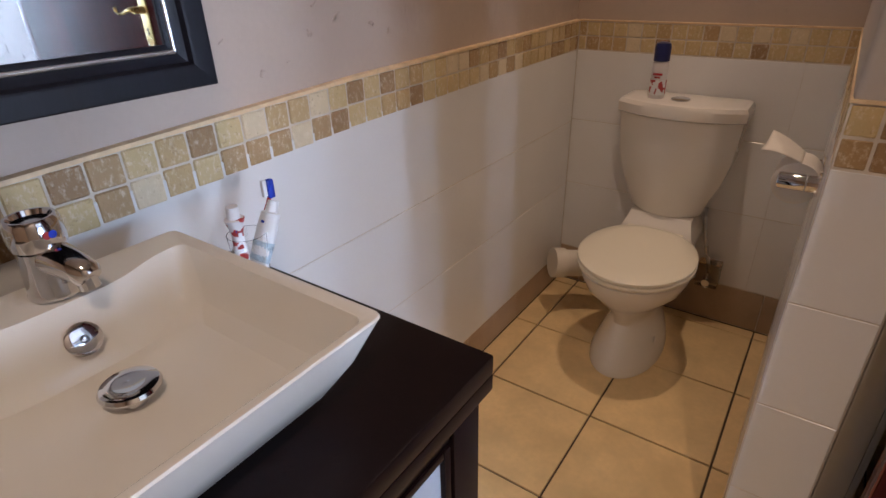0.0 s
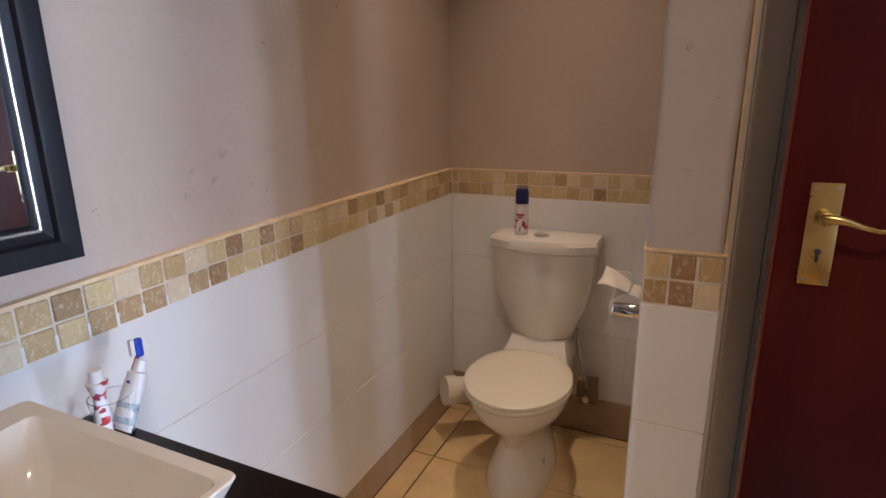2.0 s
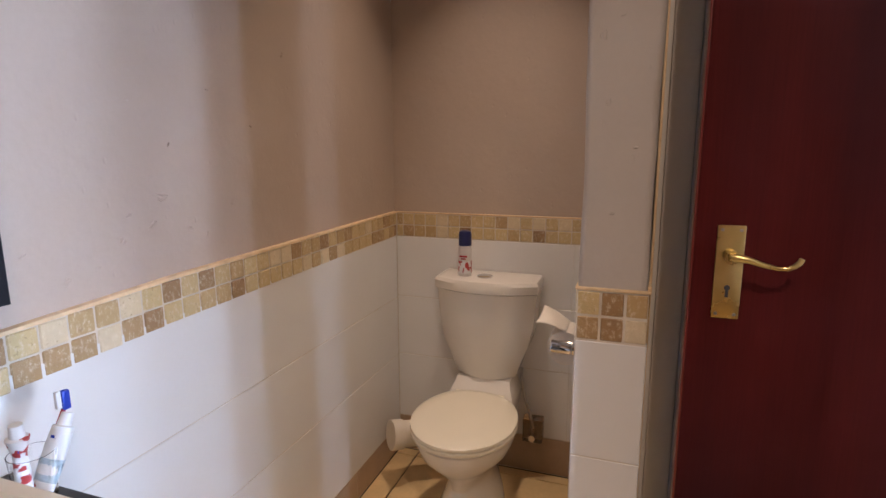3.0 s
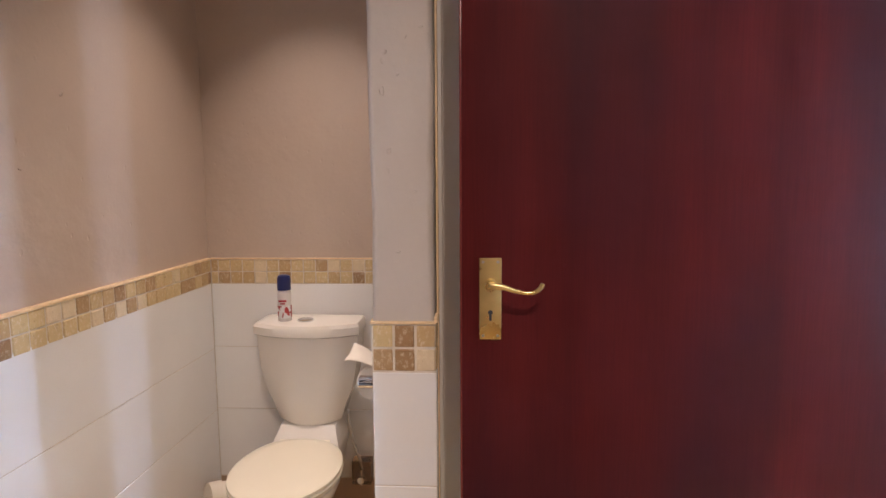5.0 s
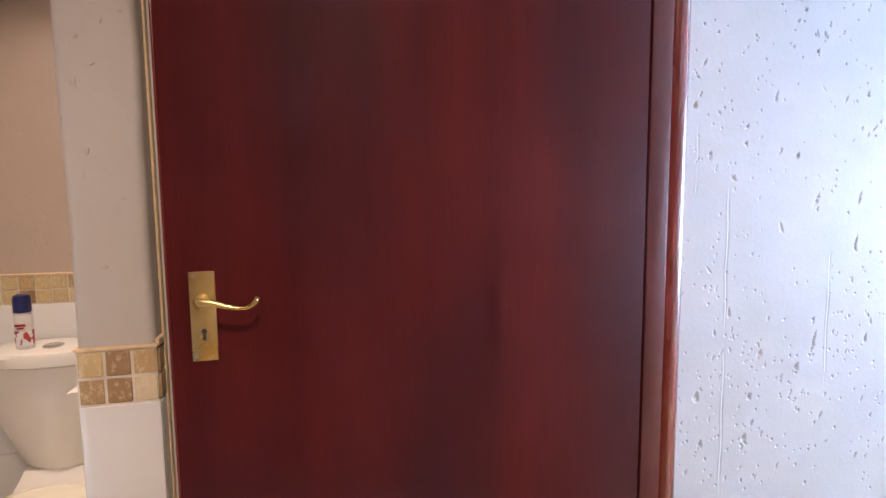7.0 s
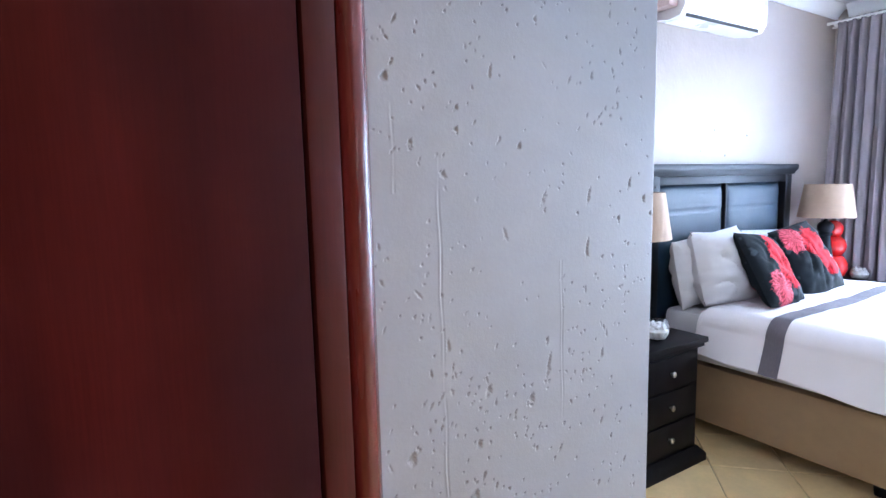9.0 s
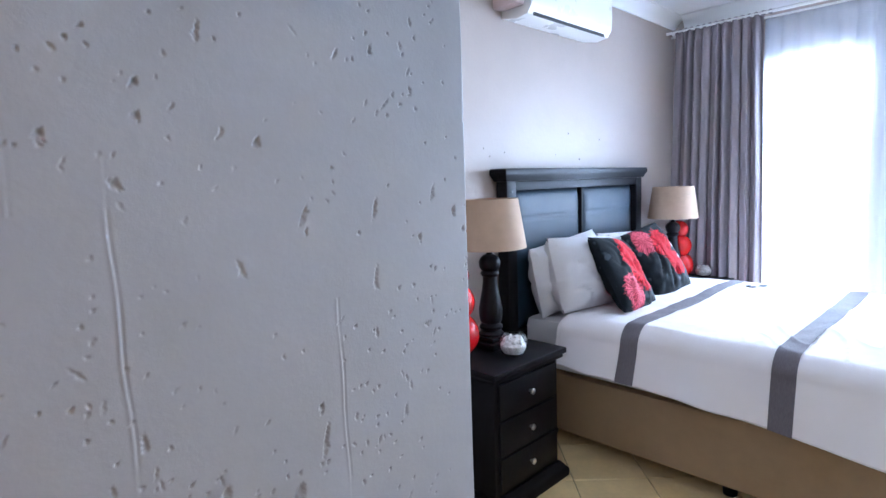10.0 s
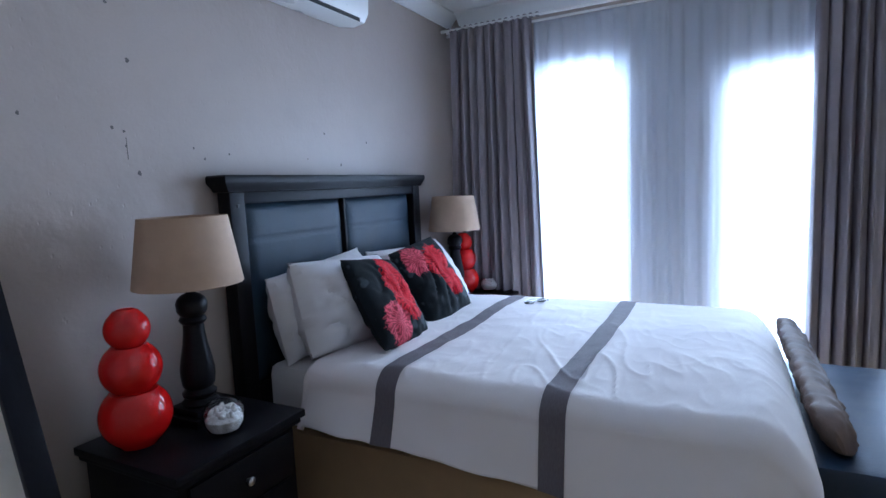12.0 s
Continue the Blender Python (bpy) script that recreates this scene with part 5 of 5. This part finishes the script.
def bolster_cushion():
    """A long soft cushion that stands on the bench and slumps against the foot of the bed."""
    rings = []
    for k in range(121):
        u = k / 120
        x = 3.905 + 1.055 * u
        end = min(u, 1 - u) / 0.10
        fat = (1 - (1 - min(1.0, end)) ** 2.2) * 0.88 + 0.12
        ring = []
        for i in range(28):
            a = 2 * math.pi * i / 28
            c, s = math.cos(a), math.sin(a)
            half = 0.066 + 0.056 * u
            p = math.copysign(abs(c) ** 0.75, c) * 0.056 * fat
            q = math.copysign(abs(s) ** 0.8, s) * half * (0.45 + 0.55 * fat)
            fold = 0.012 * noise.noise((u * 20 + q * 22, q * 14, 1.0)) + 0.016 * (1 - abs(noise.noise((u * 15 - q * 16, q * 10, 5.0)))) ** 5 - 0.010
            if q > -0.8 * half:
                p += math.copysign(1, c) * fold * fat
            y, z = 0.010 + 0.012 * u + p + 0.40 * (q + half), 0.452 + half + q
            ring.append((x + 0.010 * noise.noise((q * 8, c, u * 3)), y, max(z, 0.4535)))
        rings.append(ring)
    return single("bolster_cushion", loft(rings), CUSHION_BROWN, "long crumpled taupe velvet cushion leaning on the bed", "cushion")


bolster_cushion()



def leaning_mirror():
    m = thing("floor_mirror", (2.43, 2.0, 0), "leaning floor mirror in a broad dark frame", "mirror")
    lean = Matrix.Translation((2.660, 1.780, 0.0)) @ pose(0, 0, 0, -16.0, 0, 0)
    w, h, b = 0.50, 1.234, 0.070
    for lo, hi in (((-b, 0, 0), (0, 0.030, h)), ((-w, 0, 0), (-w + b, 0.030, h)), ((-w + b, 0, h - b), (-b, 0.030, h)), ((-w + b, 0, 0), (-b, 0.030, b))):
        part("frame_side", boxes((lo, hi, 0.006, lean)), MIRROR_FRAME, m)
    part("glass", boxes(((-w + b - 0.004, 0.012, b - 0.004), (-b + 0.004, 0.018, h - b + 0.004), 0.0, lean)), MIRROR, m, "mirror glass", False)


leaning_mirror()

tv = thing("television", (4.83, Y_SOUTH + 0.05, 0.9), "black flat television on the bedroom wall", "television")
part("case", boxes(((4.27, Y_SOUTH + 0.002, 0.58), (5.38, Y_SOUTH + 0.055, 1.21), 0.006)), BLACK, tv)
part("screen", boxes(((4.285, Y_SOUTH + 0.0555, 0.60), (5.365, Y_SOUTH + 0.058, 1.195), 0.001)), SCREEN, tv, "dark glossy screen")
spot = thing("ceiling_spot", (5.10, -2.80, CEIL_BED), "small round white recessed ceiling spotlight", "spotlight")
part("ring", lathe([(0.030, -0.003), (0.034, -0.007), (0.044, -0.007), (0.046, -0.001), (0.030, -0.001)], (5.10, -2.80, CEIL_BED), 32), AC_WHITE, spot)
part("reflector", lathe([(0.0, -0.0025), (0.029, -0.0025), (0.029, -0.001), (0.0, -0.001)], (5.10, -2.80, CEIL_BED), 28), CHROME, spot)

glasses = thing("sunglasses", (4.76, 1.29, 0.715), "small pair of dark folded sunglasses lying on the duvet", "sunglasses")
for dx, dy in ((-0.035, 0.022), (0.035, -0.022)):
    part("lens", lathe([(0.026, 0.0), (0.028, 0.003), (0.020, 0.006), (0.0, 0.008)], (4.76 + dx, 1.29 + dy, 0.713), 20), BLACK, glasses)
part("temple", tube([(4.70, 1.335, 0.722), (4.76, 1.31, 0.728), (4.83, 1.25, 0.722)], 0.003, 8), STEEL, glasses)
part("temple", tube([(4.69, 1.30, 0.720), (4.75, 1.27, 0.726), (4.80, 1.225, 0.720)], 0.003, 8), STEEL, glasses)


# ---- tiles, piece by piece ----
def border_sag(y):
    """The mosaic border of the west wall dips towards the basin."""
    y = max(y, 0.10)
    return 0.0137 * (YB - y) + 0.028 * max(0.0, 0.9 - y)


ledge_line = [(y, border_sag(y)) for y in (-1.6, 0.10, 0.9, YB)]
structure("tile_backing", loft([[(XL - 0.0135, y, 0.0), (XL - 0.0015, y, 0.0), (XL - 0.0015, y, 1.0930 - dz), (XL - 0.0135, y, 1.0930 - dz)] for y, dz in ledge_line]), GROUT, "pale grout behind the tiles of the basin wall", "grout", False)
backing = structure("tile_backing", boxes( ((XL - 0.0025, YB + 0.0025, 0.0), (0.104, YB + 0.0135, 1.0935)),
                    ((0.0925, 1.0145, 0.0), (0.0934, YB, 1.0935)), ((0.0925, 1.0125, 0.0), (0.2230, 1.0150, 1.0935)), ((0.2216, 1.0150, 0.0), (0.2230, 1.139, 1.0935))), GROUT, "pale grout behind the wall tiles", "grout", False)
ledge_mesh = loft([[(XL - 0.0135, y, 1.0920 - dz), (XL + 0.0025, y, 1.0920 - dz), (XL + 0.0015, y, 1.0985 - dz), (XL - 0.0135, y, 1.0995 - dz)] for y, dz in ledge_line])
structure("tile_ledge", ledge_mesh, CAULK, "yellowed caulk line above the mosaic border of the basin wall", "trim")
structure("tile_ledge", boxes( ((XL, YB - 0.001, 1.0925), (0.094, YB + 0.0135, 1.0985), 0.002), ((0.090, 1.0085, 1.0925), (0.2265, 1.0165, 1.0985), 0.002), ((0.090, 1.0165, 1.0925), (0.0945, YB, 1.0985), 0.001), ((0.2205, 1.0165, 1.0925), (0.2275, 1.139, 1.1065), 0.002)), CAULK, "yellowed caulk line on top of the mosaic border", "trim")

FRIEZE = (0.993, 1.0425, 1.092)
PITCH = 0.0507
WEST_START = 0.0145
face_tiles(wall_west, "x", XL + 0.0015, -0.60, YB - 0.001, FRIEZE, 0.0533, TRAVERTINE, "mosaic_tile", 1, 0.0038, WEST_START, 0.0125, 0.0006, border_sag)
face_tiles(wall_north, "y", YB, XL + 0.001, 0.093, FRIEZE, PITCH, TRAVERTINE, "mosaic_tile", -1, 0.0038, 0.030, 0.0115, 0.0006)
face_tiles(partition, "y", 1.011, 0.093, 0.225, FRIEZE, 0.0445, TRAVERTINE, "mosaic_tile", -1, 0.0038, 0.0, 0.0105, 0.0006)
face_tiles(partition, "x", 0.0912, 1.018, YB - 0.001, FRIEZE, PITCH, TRAVERTINE, "mosaic_tile", -1, 0.0038, 0.0, 0.0105, 0.0006)
face_tiles(partition, "x", 0.2255, 1.018, 1.139, FRIEZE, PITCH, TRAVERTINE, "mosaic_tile", 1, 0.0038, 0.0, 0.0105, 0.0006)
face_tiles(wall_west, "x", XL, -1.6, YB - 0.001, (0.122, 0.455, 0.718, 0.992), 2.05, TILE_WHITE, "wall_tile", 1, 0.0022, 1.68)
face_tiles(wall_north, "y", YB, XL + 0.001, 0.093, (0.165, 0.462, 0.728, 0.992), 0.45, TILE_WHITE, "wall_tile", -1, 0.0022, 0.75)
face_tiles(partition, "y", 1.011, 0.093, 0.225, (0.045, 0.282, 0.516, 0.747, 0.992), 0.4, TILE_WHITE, "wall_tile", -1, 0.0022, 0, 0.0105)
face_tiles(partition, "x", 0.0912, 1.018, YB - 0.001, (0.122, 0.462, 0.728, 0.992), 0.4, TILE_WHITE, "wall_tile", -1, 0.0022, 0, 0.0105)
face_tiles(partition, "x", 0.2255, 1.018, 1.139, (0.045, 0.282, 0.516, 0.747, 0.992), 0.4, TILE_WHITE, "wall_tile", 1, 0.0022, 0, 0.0105)
face_tiles(shower_wall, "y", YB, 0.227, 1.108, (0.002, 0.30, 0.60, 0.90, 1.20, 1.50, 1.80, 2.10), 0.30, TILE_WHITE, "wall_tile", -1, 0.0022, 0, 0.0055)
face_tiles(shower_wall, "x", 1.110, 1.141, YB - 0.001, (0.002, 0.30, 0.60, 0.90, 1.20, 1.50, 1.80, 2.10), 0.30, TILE_WHITE, "wall_tile", -1, 0.0022, 0, 0.0055)
face_tiles(wall_west, "x", XL, -1.6, YB - 0.001, (0.002, 0.120), 0.36, SKIRT_TILE, "skirting_tile", 1, 0.003, 0.046)
face_tiles(wall_north, "y", YB, XL + 0.001, 0.093, (0.002, 0.163), 0.36, SKIRT_TILE, "skirting_tile", -1, 0.003, 0.097)
face_tiles(partition, "x", 0.0912, 1.018, YB - 0.001, (0.002, 0.120), 0.36, SKIRT_TILE, "skirting_tile", -1, 0.003, 0.3, 0.0105)


def cut_tile(x, y, size):
    """A diagonal floor tile cut along the walls and the threshold."""
    bm = bmesh.new()
    bmesh.ops.create_cube(bm, size=1, matrix=pose(x, y, -0.004, 0, 0, 45) @ Matrix.Diagonal((size, size, 0.008, 1)))
    for co, no in (((lo_x, 0, 0), (-1, 0, 0)), ((hi_x, 0, 0), (1, 0, 0)), ((0, lo_y, 0), (0, -1, 0)), ((0, hi_y, 0), (0, 1, 0))):
        cut = bmesh.ops.bisect_plane(bm, geom=list(bm.verts) + list(bm.edges) + list(bm.faces), plane_co=co, plane_no=no, clear_outer=True)
        edges = [e for e in cut["geom_cut"] if isinstance(e, bmesh.types.BMEdge)]
        if edges:
            bmesh.ops.edgeloop_fill(bm, edges=edges)
    if len(bm.faces) > 3:
        ob = new("floor_tile", mesh_of("floor_tile", bm, FLOOR_TILE, False))
        ob.parent = floor


lo_x, hi_x, lo_y, hi_y = X_DOOR + 0.056, X_WIN - 0.002, Y_SOUTH + 0.002, Y_HEAD - 0.002


def floor_tiles():
    """Bathroom tiles lie square to the walls, bedroom tiles at 45 degrees."""
    t, gap = 0.36, 0.006
    x_edges = [XL] + [-0.676 + k * t for k in range(6) if -0.676 + k * t < X_DOOR] + [X_DOOR + 0.05]
    y_edges = [-1.6] + [1.33 + k * t for k in range(-8, 3)] + [YB]
    for a, b in zip(x_edges, x_edges[1:]):
        for c, d in zip(y_edges, y_edges[1:]):
            if b - a > 0.02 and d - c > 0.02:
                piece("floor_tile", (b - a - gap, d - c - gap, 0.008), FLOOR_TILE, floor, ((a + b) / 2, (c + d) / 2, -0.004))
    t = 0.34
    c45 = math.sqrt(0.5)
    for i in range(-16, 24):
        for j in range(-20, 20):
            u, v = (i + 0.5) * t, (j + 0.5) * t
            x, y = 3.279 + c45 * (u + v), 1.606 + c45 * (v - u)
            near = min(x - lo_x, hi_x - x, y - lo_y, hi_y - y)
            if -0.235 < near < 0.245:
                cut_tile(x, y, t - 0.004)
            elif near >= 0.245:
                piece("floor_tile", (t - 0.004, t - 0.004, 0.008), FLOOR_TILE, floor, (x, y, -0.004), 0.0015, (0, 0, 45))


floor_tiles()
